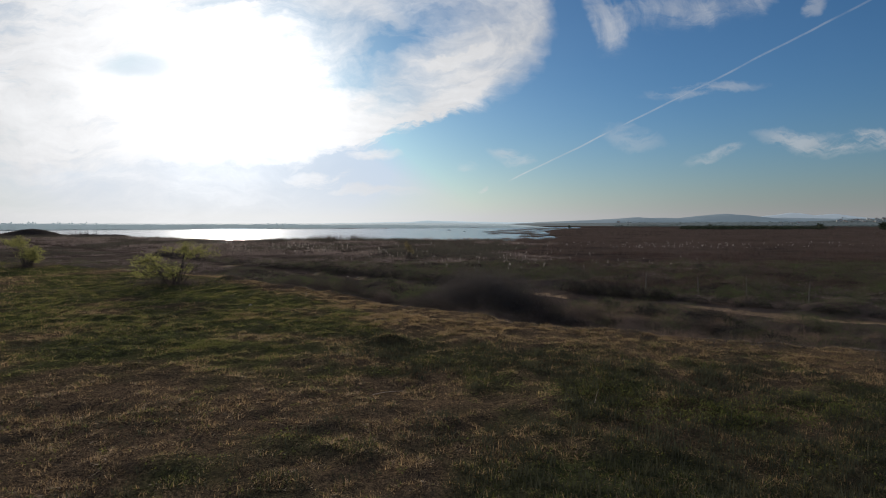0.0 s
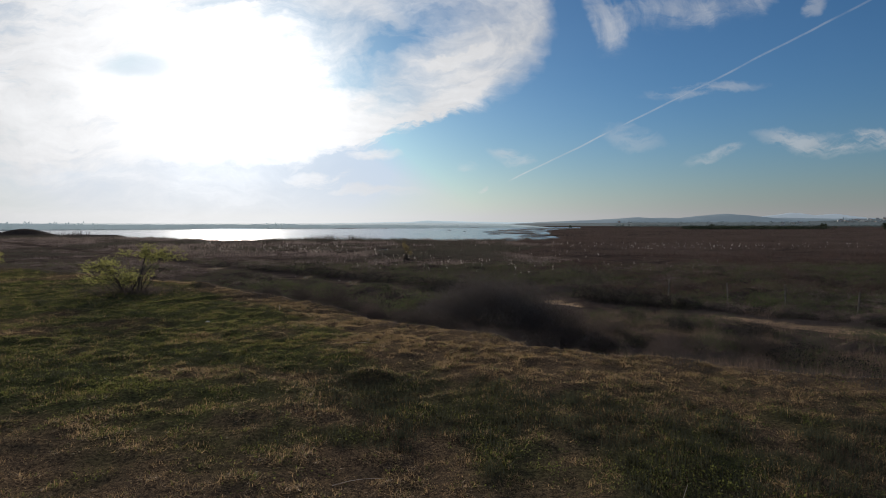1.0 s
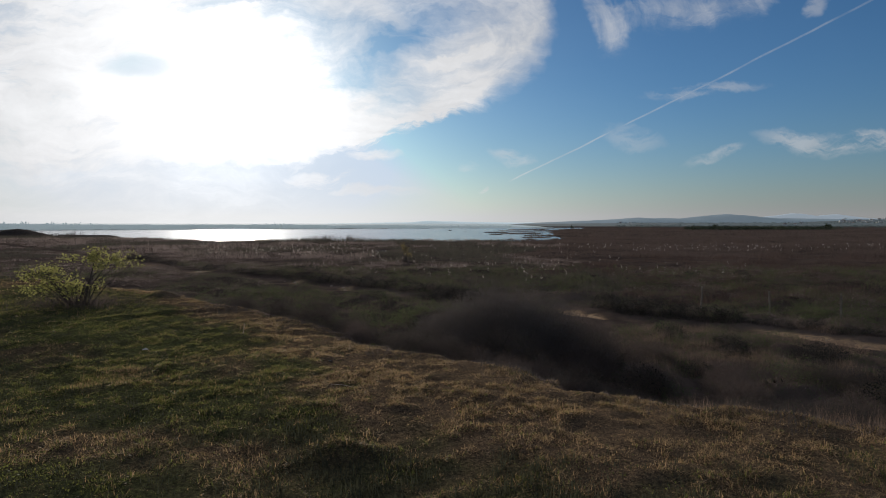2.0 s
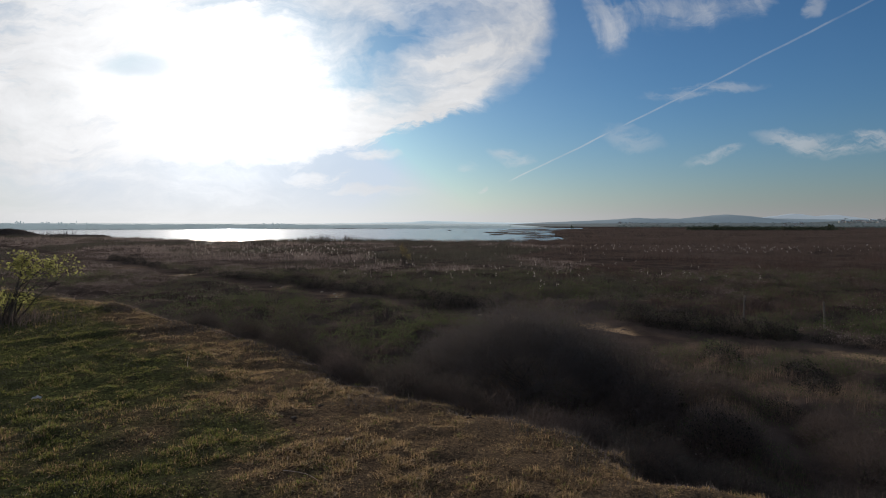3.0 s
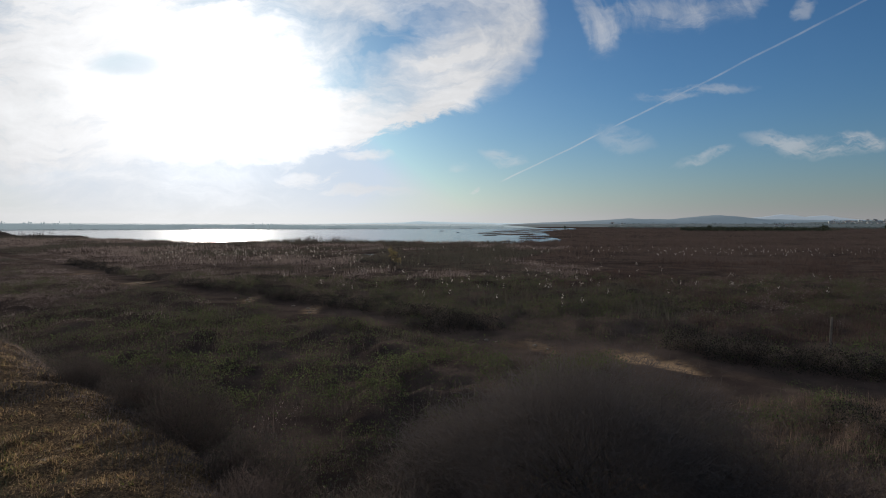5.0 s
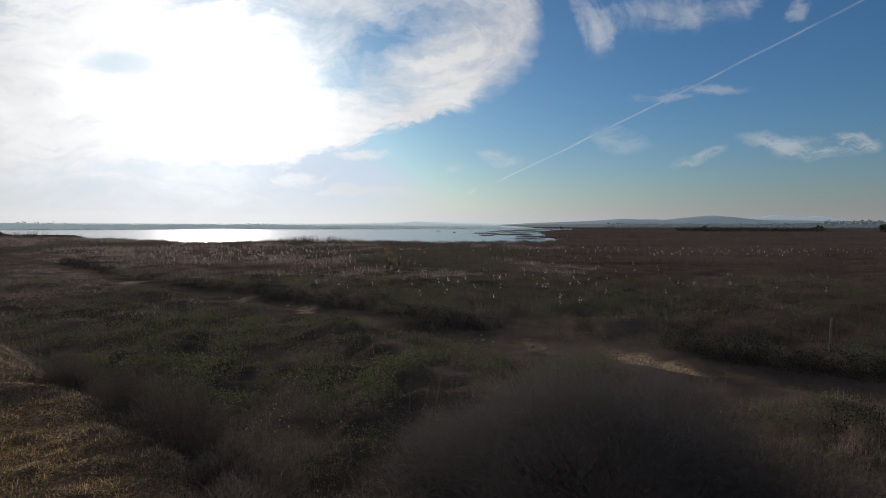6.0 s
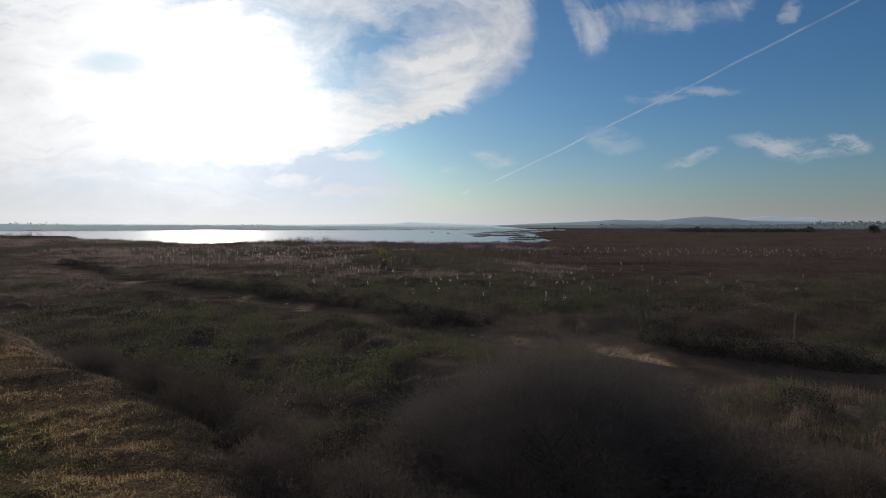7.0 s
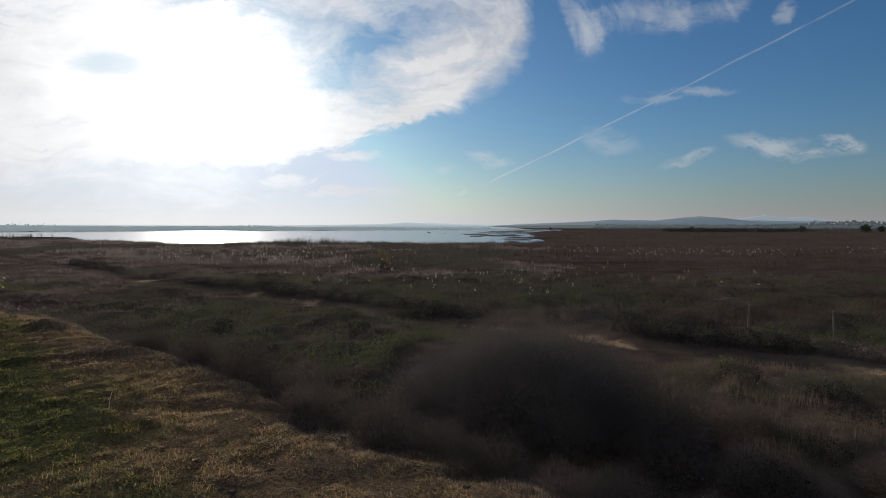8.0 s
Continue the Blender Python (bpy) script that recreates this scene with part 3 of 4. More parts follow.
def leaves(P, size, rng, droop=0.0):
    """Small folded leaves, two triangles each, turned every way."""
    n = len(P)
    a = rng.normal(0, 1, (n, 3))
    a[:, 2] -= droop
    a /= np.linalg.norm(a, axis=1)[:, None]
    b = np.cross(a, rng.normal(0, 1, (n, 3)))
    b /= np.linalg.norm(b, axis=1)[:, None]
    sz = (np.asarray(size) * rng.uniform(0.6, 1.3, n))[:, None]
    V = np.stack([P, P + a * sz * 0.55 + b * sz * 0.36, P + a * sz * 1.1, P + a * sz * 0.55 - b * sz * 0.36], 1).reshape(-1, 3)
    k = (np.arange(n)[:, None] * 4)[:, :, None] + np.array([[[0, 1, 2], [0, 2, 3]]])
    return V, k.reshape(-1, 3)


def dome(n, rng, R, Ry, H, lump=0.3, seed=0):
    """Ways and reach of a lumpy dome of growth."""
    az = rng.uniform(0, 2 * np.pi, n)
    el = np.arcsin(rng.uniform(0.02, 1, n))
    k = 1 - lump + lump * 2 * fbm(np.cos(az) * 1.7 + 9 + np.sin(el) * 1.3, np.sin(az) * 1.7 + 9 + seed, seed, 3)
    d = np.stack([np.cos(az) * np.cos(el) * R, np.sin(az) * np.cos(el) * Ry, np.sin(el) * H], 1)
    return d * k[:, None]


def fuzzy_bush(name, label, rng, R, Ry, H, n_twig, n_leaf, twig_mat, leaf_mat, seed, twig_w=0.012, leaf_size=0.05, group="", category="bush"):
    """A dense round bush of fine twigs over a few stems."""
    ob = thing(name, label, category, group)
    ns = 26 if R > 2 else 12
    tops = dome(ns, rng, R * 0.4, Ry * 0.4, H * 0.4, 0.3, seed)
    foot = np.stack([rng.normal(0, R * 0.16, ns), rng.normal(0, Ry * 0.16, ns), np.full(ns, -0.15)], 1)
    V, Fc = sticks(foot, tops, 0.018 + 0.012 * R / 3)
    part("woody_base", mesh_of("woody_base", V, Fc, M_BARK), ob, "crowded woody stems")
    lump = 0.44 if R > 2 else 0.32
    e = dome(n_twig, rng, R, Ry, H, lump, seed)
    t0 = rng.uniform(0.35, 0.88, n_twig) ** 0.7
    jit = rng.normal(0, 0.10, (n_twig, 3)) * np.array([R, Ry, H])
    A = e * t0[:, None] * 0.97 + jit * 0.5
    A[:, 2] = np.abs(A[:, 2])
    out = e / np.linalg.norm(e, axis=1)[:, None]
    out[:, 2] += 0.4 if R > 2 else 0.25
    out += rng.normal(0, 0.8 if R > 2 else 0.6, out.shape)
    out /= np.linalg.norm(out, axis=1)[:, None]
    ln = (rng.uniform(0.025, 0.08, n_twig) if R > 2 else rng.uniform(0.035, 0.115, n_twig)) * (R + H) * 0.5
    ln = ln * np.where(rng.random(n_twig) < 0.01, 2.6, 1.0)
    B = A + out * ln[:, None]
    side = np.cross(out, rng.normal(0, 1, out.shape))
    side /= np.linalg.norm(side, axis=1)[:, None]
    side *= (twig_w * rng.uniform(0.5, 1.3, n_twig))[:, None]
    V = np.stack([A - side, A + side, B], 1).reshape(-1, 3)
    Fc = np.arange(n_twig)[:, None] * 3 + np.array([[0, 1, 2]])
    tagged(part("twig_mass", mesh_of("twig_mass", V, Fc, twig_mat), ob, "fine bare brown twigs"), kind="stuff")
    if n_leaf:
        e = dome(n_leaf, rng, R, Ry, H, 0.32, seed)
        P = e * (rng.uniform(0.55, 1.02, n_leaf) ** 0.5)[:, None]
        V, Fc = leaves(P, leaf_size, rng)
        tagged(part("foliage", mesh_of("foliage", V, Fc, leaf_mat), ob), kind="stuff")
    return ob


def place(x, y, turn=0.0, size=1.0, sink=0.05):
    z = float(ground_z(np.array([x]), np.array([y]))[0])
    return pose(x, y, z - sink, 0, 0, turn) @ Matrix.Diagonal((size, size, size, 1))


def copy_at(ob, m):
    """A copy at the pose and size m."""
    return copy_thing(ob, m @ Matrix.Diagonal((1 / ob.scale[0], 1 / ob.scale[1], 1 / ob.scale[2], 1)))


rng = np.random.default_rng(4)

# ---- large bushes on the bank ----
big = fuzzy_bush("tamarisk_bush", "great domed bush of fine bare brown twigs below the bank", rng, 4.1, 2.9, 2.65, 125000, 0, M_TAMARISK, M_TAMARISK, 3, 0.004, 0.04)
big.matrix_basis = place(2.55, 31.7)
BANK_BUSHES = [(-4.9, 32.3, 1.15, 1.7), (-2.9, 30.3, 1.2, 1.6), (-1.0, 29.0, 1.4, 1.55), (-6.9, 34.2, 1.0, 1.2), (1.1, 27.3, 1.1, 1.2), (3.0, 26.2, 1.0, 1.05), (-9.3, 36.4, 0.9, 1.0), (5.2, 28.8, 1.3, 1.3),
               (6.6, 27.2, 1.1, 1.0), (8.6, 25.6, 1.2, 1.0), (5.0, 24.9, 0.9, 0.85), (-12.2, 40.2, 1.1, 1.0), (10.8, 24.0, 1.2, 1.0), (-0.6, 31.6, 1.2, 1.5), (8.0, 30.8, 1.2, 1.0), (12.6, 27.6, 1.3, 1.1)]
FRONT = {4, 5, 7, 8, 9, 12, 14, 16, 17, 18, 19, 22, 27, 31, 35, 37, 39}
BANK_BUSHES += [(2.2, 25.6, 0.8, 0.75), (7.2, 24.2, 0.9, 0.8), (9.4, 27.6, 1.1, 0.95), (5.6, 30.4, 2.0, 1.9), (3.7, 24.5, 1.1, 1.15), (4.9, 23.7, 1.0, 0.95), (3.0, 26.0, 1.0, 1.1)]
# rounded growth crowding the lip of the bank
for x in np.linspace(-10.5, 10.5, 22):
    y = float(curve_at(BANK, x)) + rng.uniform(0.9, 1.9)
    BANK_BUSHES.append((x + rng.normal(0, 0.3), y, rng.uniform(0.65, 1.1), rng.uniform(0.75, 1.3) * (1.0 if x < 0 else 0.75)))
kinds = [fuzzy_bush("bank_bush", "rounded dusky brown twiggy bush on the bank", rng, 1.3, 1.2, 1.35, 8200, 2200, M_BANKTWIG, M_DUSK, 10 + k, 0.006, 0.028, "bushes along the bank") for k in range(3)]
kinds.append(fuzzy_bush("bank_bush", "low russet twiggy bush at the foot of the bank", rng, 1.3, 1.2, 1.35, 9500, 1200, M_TWIG, M_TWIG, 19, 0.006, 0.025, "bushes along the bank"))
used = set()
for i, (x, y, r, h) in enumerate(BANK_BUSHES):
    j = 3 if i in FRONT else i % 3
    k = kinds[j]
    m = place(x, y, rng.uniform(0, 360)) @ Matrix.Diagonal((r / 1.25, r / 1.25, h / 1.35, 1))
    if j in used:
        copy_at(k, m)
    else:
        k.matrix_basis = m
        used.add(j)


# ---- leafy shrubs and the sapling ----
def leafy_shrub(name, label, rng, R, H, lobes, n_leaf, leaf_size, mat, category, group=""):
    """An open shrub: forked stems that carry lobes of small leafy sprays. lobes: centre, reach and number of boughs."""
    ob = thing(name, label, category, group)
    A, B, rad, tips = [], [], [], []
    for cx, cy, cz, rx, ry, rz, boughs in lobes:
        for i in range(boughs):
            p0 = np.array([rng.normal(0, 0.14) + 0.25 * cx, rng.normal(0, 0.14), -0.15])
            d = rng.normal(0, 1, 3)
            d /= np.linalg.norm(d)
            p2 = np.array([cx, cy, cz]) + d * np.array([rx, ry, rz]) * rng.uniform(0.3, 0.8)
            p2[2] = max(p2[2], 0.2)
            p1 = p0 + (p2 - p0) * np.array([0.4, 0.4, 0.55]) + rng.normal(0, 0.08, 3)
            A.append(p0), B.append(p1), rad.append(0.04)
            A.append(p1), B.append(p2), rad.append(0.02)
            for k in range(6):
                e = rng.normal(0, 1, 3)
                e /= np.linalg.norm(e)
                p3 = p2 + e * np.array([rx, ry, rz]) * rng.uniform(0.2, 0.5) + np.array([0, 0, 0.08])
                p3[2] = max(p3[2], 0.15)
                A.append(p2), B.append(p3), rad.append(0.009)
                tips += [p3, p3 + rng.normal(0, 0.1, 3), (p2 + p3) / 2]
    V, Fc = sticks(np.array(A), np.array(B), np.array(rad))
    part("branch_frame", mesh_of("branch_frame", V, Fc, M_BARK), ob, "thin grey forked branches")
    tips = np.array(tips)
    P = tips[rng.integers(0, len(tips), n_leaf)] + rng.normal(0, 0.085, (n_leaf, 3))
    P[:, 2] = np.maximum(P[:, 2], 0.1)
    V, Fc = leaves(P, leaf_size, rng, 0.3)
    tagged(part("foliage", mesh_of("foliage", V, Fc, mat), ob, "yellow-green leaves lit from behind"), kind="stuff")
    # low tangle of twigs round the foot
    n = 1500
    Q = np.stack([rng.normal(0, R * 0.42, n), rng.normal(0, R * 0.3, n), np.zeros(n)], 1)
    V, Fc = blades(Q, rng.uniform(0.2, 0.7, n), 0.012, rng, 0.5)
    tagged(part("undergrowth", mesh_of("undergrowth", V, Fc, M_TWIG), ob, "greyish tangle of dry twigs"), kind="stuff")
    return ob


SPREADING = ((-1.5, 0.0, 1.0, 1.4, 1.3, 0.75, 11), (1.0, 0.2, 1.95, 1.7, 1.3, 0.55, 11), (0.3, -0.4, 0.8, 1.2, 1.0, 0.5, 6))
shrub = leafy_shrub("leafy_shrub", "spreading shrub with sunlit yellow-green leaves on the sward", np.random.default_rng(12), 3.0, 2.5, SPREADING, 2600, 0.092, M_LEAF, "shrub", "leafy shrubs on the terrace")
shrub.matrix_basis = place(-15.9, 34.6)
copy_at(shrub, place(-34.8, 48.5, 140, 1.05))
copy_at(shrub, place(-41.5, 51.0, 260, 0.8))
SLENDER = ((0.0, 0.0, 2.0, 0.75, 0.7, 1.0, 8), (0.45, 0.0, 1.1, 0.8, 0.7, 0.5, 4))
sapling = leafy_shrub("sapling", "thin young tree with sparse yellowing leaves among reeds", rng, 1.0, 3.3, SLENDER, 700, 0.10, M_YELLOW, "tree")
sapling.matrix_basis = place(-5.1, 88.0)

# ---- low shrubs of the marsh ----
SC = "low shrubs of the marsh"
scrubs = [fuzzy_bush("marsh_shrub", lab, rng, 0.8, 0.75, 0.62, 700, nl, tm, lm, 40 + k, 0.007, 0.034, SC, "shrub")
          for k, (lab, nl, tm, lm) in enumerate((("low dark green cushion shrub on the marsh", 540, M_OLIVE, M_SCRUB), ("low brown heathy shrub on the marsh", 280, M_TWIG, M_TWIGD),
                                                 ("low olive shrub with dry tips on the marsh", 420, M_TWIG, M_SCRUB), ("low dusky shrub on the salt marsh", 320, M_TWIGD, M_OLIVE)))]
scrubs.append(fuzzy_bush("marsh_shrub", "dense shrub beside the track, its dark shade in the leaf colour", rng, 0.8, 0.75, 0.62, 1200, 1000, M_TWIGD, M_HEDGE_SHADE, 47, 0.007, 0.038, SC, "shrub"))
spots = []
# shrubs that stand out singly: x, y, size, height, kind
for x, y, r, h, k in ((-13.9, 68.6, 1.9, 1.6, 4), (0.5, 50.6, 1.9, 1.7, 4), (-1.2, 51.6, 1.3, 1.1, 0), (-4.9, 50.4, 1.7, 1.0, 4), (-43.6, 94.4, 1.9, 2.0, 4), (-46.5, 95.2, 1.5, 1.6, 4), (-7.2, 65.0, 1.5, 0.9, 0),
                      (-10.2, 66.0, 1.3, 0.8, 0), (-3.8, 58.5, 1.6, 1.0, 0), (-1.5, 57.0, 1.2, 0.8, 3), (12.0, 33.2, 1.2, 1.4, 4), (14.0, 31.0, 1.3, 1.2, 4), (11.2, 31.2, 1.0, 0.9, 4), (15.8, 32.6, 1.3, 1.0, 4), (6.8, 33.8, 1.2, 1.0, 0), (-11.5, 41.5, 1.0, 0.9, 4), (-14.8, 42.6, 1.3, 1.1, 4), (10.4, 35.8, 1.2, 1.0, 2), (-16.0, 44.2, 1.2, 1.1, 3)):
    spots.append((x, y, r, h, k))
for x in np.concatenate([np.linspace(-15, 2.5, 17), np.linspace(-48, -16, 22)]):
    y = float(curve_at(TRACK, x)) + rng.uniform(2.0, 3.4)
    spots.append((x, y, rng.uniform(0.9, 1.4), rng.uniform(0.9, 1.6), 4 if rng.random() < 0.85 else 0))
# shrubs crowding the hollow east of the great bush
for k in range(34):
    x, y = rng.uniform(5.0, 17), rng.uniform(24.5, 37)
    if near_line(TRACK, np.array([x]), np.array([y]))[0] > 2.0 + float(track_verge(x, y)) and math.hypot((x - 11.9) / 2.2, (y - 30.8) / 1.4) > 1.2:
        spots.append((x, y, rng.uniform(0.7, 1.4), rng.uniform(0.7, 1.5), (0, 4, 2, 4)[k % 4]))
# growth behind the track, its shade put into the leaf colour
for x in np.linspace(10.2, 34, 46):
    y = float(np.interp(x, [9.5, 12, 16, 21, 26, 34], [45.9, 43.6, 40.5, 37.0, 33.3, 28.2]))
    low = float(smooth(x, 17.5, 14.0))
    spots.append((x + rng.normal(0, 0.25), y + rng.normal(0, 0.35), rng.uniform(1.0, 1.5) * (0.6 + 0.4 * low), rng.uniform(1.2, 2.1) * (0.38 + 0.62 * low), 4))
# small growth on the lip of the bank
for x in np.linspace(-22, 13, 26):
    y = float(curve_at(BANK, x)) + rng.uniform(0.1, 1.5)
    spots.append((x, y, rng.uniform(0.45, 0.95), rng.uniform(0.5, 1.1), 1 if rng.random() < 0.5 else 3))
tries = 0
while len(spots) < 300 and tries < 6000:
    tries += 1
    y = 22 + 56 * rng.random() ** 1.2
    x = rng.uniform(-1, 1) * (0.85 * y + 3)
    if bank_side(np.array([x]), np.array([y]))[0] > -1.0 or near_line(TRACK, np.array([x]), np.array([y]))[0] < 2.0 + float(track_verge(x, y)):
        continue
    f = float(fbm(np.array([x * 0.09]), np.array([y * 0.09]), 77, 3)[0])
    k = (0 if rng.random() < 0.6 else 2) if f > 0.5 else (1 if rng.random() < 0.5 else (3 if rng.random() < 0.6 else 4))
    sz = rng.uniform(0.7, 1.65)
    spots.append((x, y, sz, sz * rng.uniform(0.6, 1.15), k))
first = set()
for x, y, r, h, k in spots:
    m = place(x, y, rng.uniform(0, 360), 1.0, 0.06) @ Matrix.Diagonal((r, r, h, 1))
    if k in first:
        copy_at(scrubs[k], m)
    else:
        scrubs[k].matrix_basis = m
        first.add(k)


# ---- grass, litter and reeds ----
def on_ground(x, y, dip=0.02):
    return np.stack([x, y, ground_z(x, y) - dip], 1)


def stuff(name, label, category, pieces, mat):
    V, Fc = join(pieces)
    ob = new(name, mesh_of(name, V, Fc, mat))
    return tagged(ob, label, category, kind="stuff")


def terrace_points(n, y0, y1, x0, x1):
    x, y = rng.uniform(x0, x1, n), rng.uniform(y0, y1, n)
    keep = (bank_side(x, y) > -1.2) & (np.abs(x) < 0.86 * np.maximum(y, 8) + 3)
    return x[keep], y[keep]


green_p, straw_p = [], []
for n, y0, y1, x0, x1, big_f in ((520000, 8, 24, -15, 13, 1.0), (430000, 20, 42, -22, 8, 1.05), (90000, 36, 62, -48, -6, 1.8), (90000, 12, 40, -34, -13, 1.5), (70000, -3, 8, -10, 10, 1.7), (230000, 21, 31, -9, 5, 0.9)):
    x, y = terrace_points(n, y0, y1, x0, x1)
    s, g = straw_green(x, y)
    is_green = rng.random(len(x)) < 0.08 + (0.68 - 0.2 * weedy(x, y)) * g
    clump = smooth(0.6 * fbm(x * 2.8, y * 2.8, 91, 3) + 0.4 * fbm(x * 0.9, y * 0.9, 93, 3), 0.42, 0.60)
    # fewer blades in a patch near the lip of the bank
    sparse_cover = np.exp(-((x - 2.2) / 2.4) ** 2 - ((y - 23.8) / 1.5) ** 2)
    keep = rng.random(len(x)) < (0.42 + 0.58 * clump) * (1 - 0.6 * sparse_cover)
    for sel, bag, h0, h1, lean in ((is_green & keep, green_p, 0.02, 0.085, 0.8), (~is_green & keep, straw_p, 0.02, 0.085, 1.25)):
        P = on_ground(x[sel], y[sel], 0.012)
        H = (h0 + (h1 - h0) * clump[sel] * rng.uniform(0.3, 1.1, sel.sum())) * big_f
        dry = bag is straw_p
        bag.append(blades(P, H * (1.5 if dry else 1.0), (0.014 if dry else 0.017) * big_f * rng.uniform(0.5, 1.5, len(P)), rng, lean, lying=0.7 if dry else 0.0))
stuff("sward", "short green grass in patches on the terrace", "grass", green_p, M_GRASS)
stuff("straw_litter", "short dry straw and stubble on the terrace", "dry grass", straw_p, M_STRAW)
# taller dark weeds in loose patches
x, y = terrace_points(36000, 8, 40, -22, 13)
s, g = straw_green(x, y)
wd = weedy(x, y)
pw = fbm(x * 0.45, y * 0.45, 64, 3) + 0.14 * g + 0.12 * wd
keep = (pw > 0.54) & (rng.random(len(x)) < 0.14 + 0.5 * g + 0.8 * wd)
x, y, wd = x[keep], y[keep], wd[keep]
c = np.repeat(np.arange(len(x)), 12)
hh = (rng.uniform(0.05, 0.17, len(x)) * (1 + 0.7 * wd))[c] * rng.uniform(0.5, 1.1, len(c))
P = on_ground(x[c] + rng.normal(0, 0.09, len(c)), y[c] + rng.normal(0, 0.09, len(c)), 0.012)
stuff("tall_weeds", "dark weeds in loose patches on the sward", "weeds", [blades(P, hh, 0.016, rng, 0.45)], M_WEED)
# leafy weeds among the grass
x, y = terrace_points(6500, 9, 34, -18, 12)
s, g = straw_green(x, y)
keep = (fbm(x * 0.5, y * 0.5, 63, 3) + 0.15 * g + 0.12 * weedy(x, y) > 0.53) & (rng.random(len(x)) < 0.1 + g)
x, y = x[keep], y[keep]
# a brighter leafy patch on the east of the terrace
bx = np.concatenate([rng.normal(6.0, 1.0, 420), rng.normal(4.2, 0.6, 160), rng.normal(8.4, 0.7, 140), rng.normal(-6.5, 0.5, 70)])
by = np.concatenate([rng.normal(12.0, 0.5, 420), rng.normal(13.2, 0.4, 160), rng.normal(12.6, 0.5, 140), rng.normal(17.5, 0.35, 70)])
x, y = np.concatenate([x, bx]), np.concatenate([y, by])
c = np.repeat(on_ground(x, y), 13, 0)
stuff("weeds", "leafy green weeds scattered in the grass", "weeds", [leaves(c + rng.normal(0, 0.07, c.shape) * np.array([1, 1, 0]) + np.array([0, 0, 0.02]) + np.abs(rng.normal(0, 0.045, c.shape)) * np.array([0, 0, 1]), 0.032, rng)], M_GRASS)


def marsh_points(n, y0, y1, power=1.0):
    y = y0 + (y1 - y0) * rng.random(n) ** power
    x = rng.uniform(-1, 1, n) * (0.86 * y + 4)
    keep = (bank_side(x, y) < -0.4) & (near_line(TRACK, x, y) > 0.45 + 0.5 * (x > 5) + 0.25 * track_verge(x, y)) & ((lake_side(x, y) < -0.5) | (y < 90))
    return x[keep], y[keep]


def tufts(x, y, per, h, spread, wide, lean, bent=False):
    c = np.repeat(np.arange(len(x)), per)
    px, py = x[c] + rng.normal(0, 1, len(c)) * spread, y[c] + rng.normal(0, 1, len(c)) * spread
    hh = np.repeat(h, per) * rng.uniform(0.5, 1.1, len(c))
    return blades(on_ground(px, py, 0.04), hh, wide * rng.uniform(0.6, 1.4, len(c)), rng, lean, bent)


brown_p, olive_p, red_p, plain_p = [], [], [], []
for n, y0, y1, power, per, h0, h1, spread, wide in ((30000, 18, 66, 1.0, 6, 0.06, 0.30, 0.16, 0.016), (34000, 46, 120, 1.0, 5, 0.10, 0.85, 0.30, 0.03), (34000, 95, 230, 0.8, 5, 0.25, 1.15, 0.5, 0.07), (26000, 200, 620, 0.8, 4, 0.5, 1.0, 1.2, 0.22)):
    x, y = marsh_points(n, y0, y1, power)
    patch = fbm(x * 0.05, y * 0.05, 71, 4)
    lump = fbm(x * 0.24, y * 0.24, 73, 3)
    h = h0 + (h1 - h0) * smooth(0.35 * patch + 0.65 * lump, 0.36, 0.66)
    h = h * (0.55 + 0.45 * smooth(y - curve_at(TRACK, x), 0, 22))
    h = h * (0.22 + 0.78 * smooth(near_line(TRACK, x, y) - track_verge(x, y), 0.6, 2.4))
    h = h * (1 - 0.75 * np.exp(-(((x + 15) / 7) ** 2 + ((y - 116) / 9) ** 2)))
    ol = smooth(patch + 0.10 * np.exp(-(((x - 2) / 14) ** 2 + ((y - 62) / 30) ** 2)) - 0.025 * np.clip(x - 0.1 * y, 0, 16), 0.46, 0.56) > rng.random(len(x))
    olive_p.append(tufts(x[ol], y[ol], per, h[ol], spread, wide, 0.5))
    # reddish rushes to the east; the western brown is paler by painted glare
    east = (x - 0.12 * y + (fbm(x * 0.06, y * 0.06, 83, 3) - 0.5) * 40 > 2) & (y > 44)
    for sel, bag in ((~ol & ~east, brown_p), (~ol & east & (y <= 100), red_p), (~ol & east & (y > 100), plain_p)):
        bag.append(tufts(x[sel], y[sel], per, h[sel], spread, wide, 0.45))
stuff("marsh_grass", "dull brown rushes and dead grass of the marsh", "marsh grass", brown_p, M_MARSH)
stuff("red_rushes", "dark reddish rushes over the plain", "rushes", red_p, M_RUSH)
stuff("plain_rushes", "brown rushes spread over the far plain", "rushes", plain_p, M_FARRUSH)
stuff("green_rushes", "dull olive rushes in patches on the marsh", "rushes", olive_p, M_OLIVE)

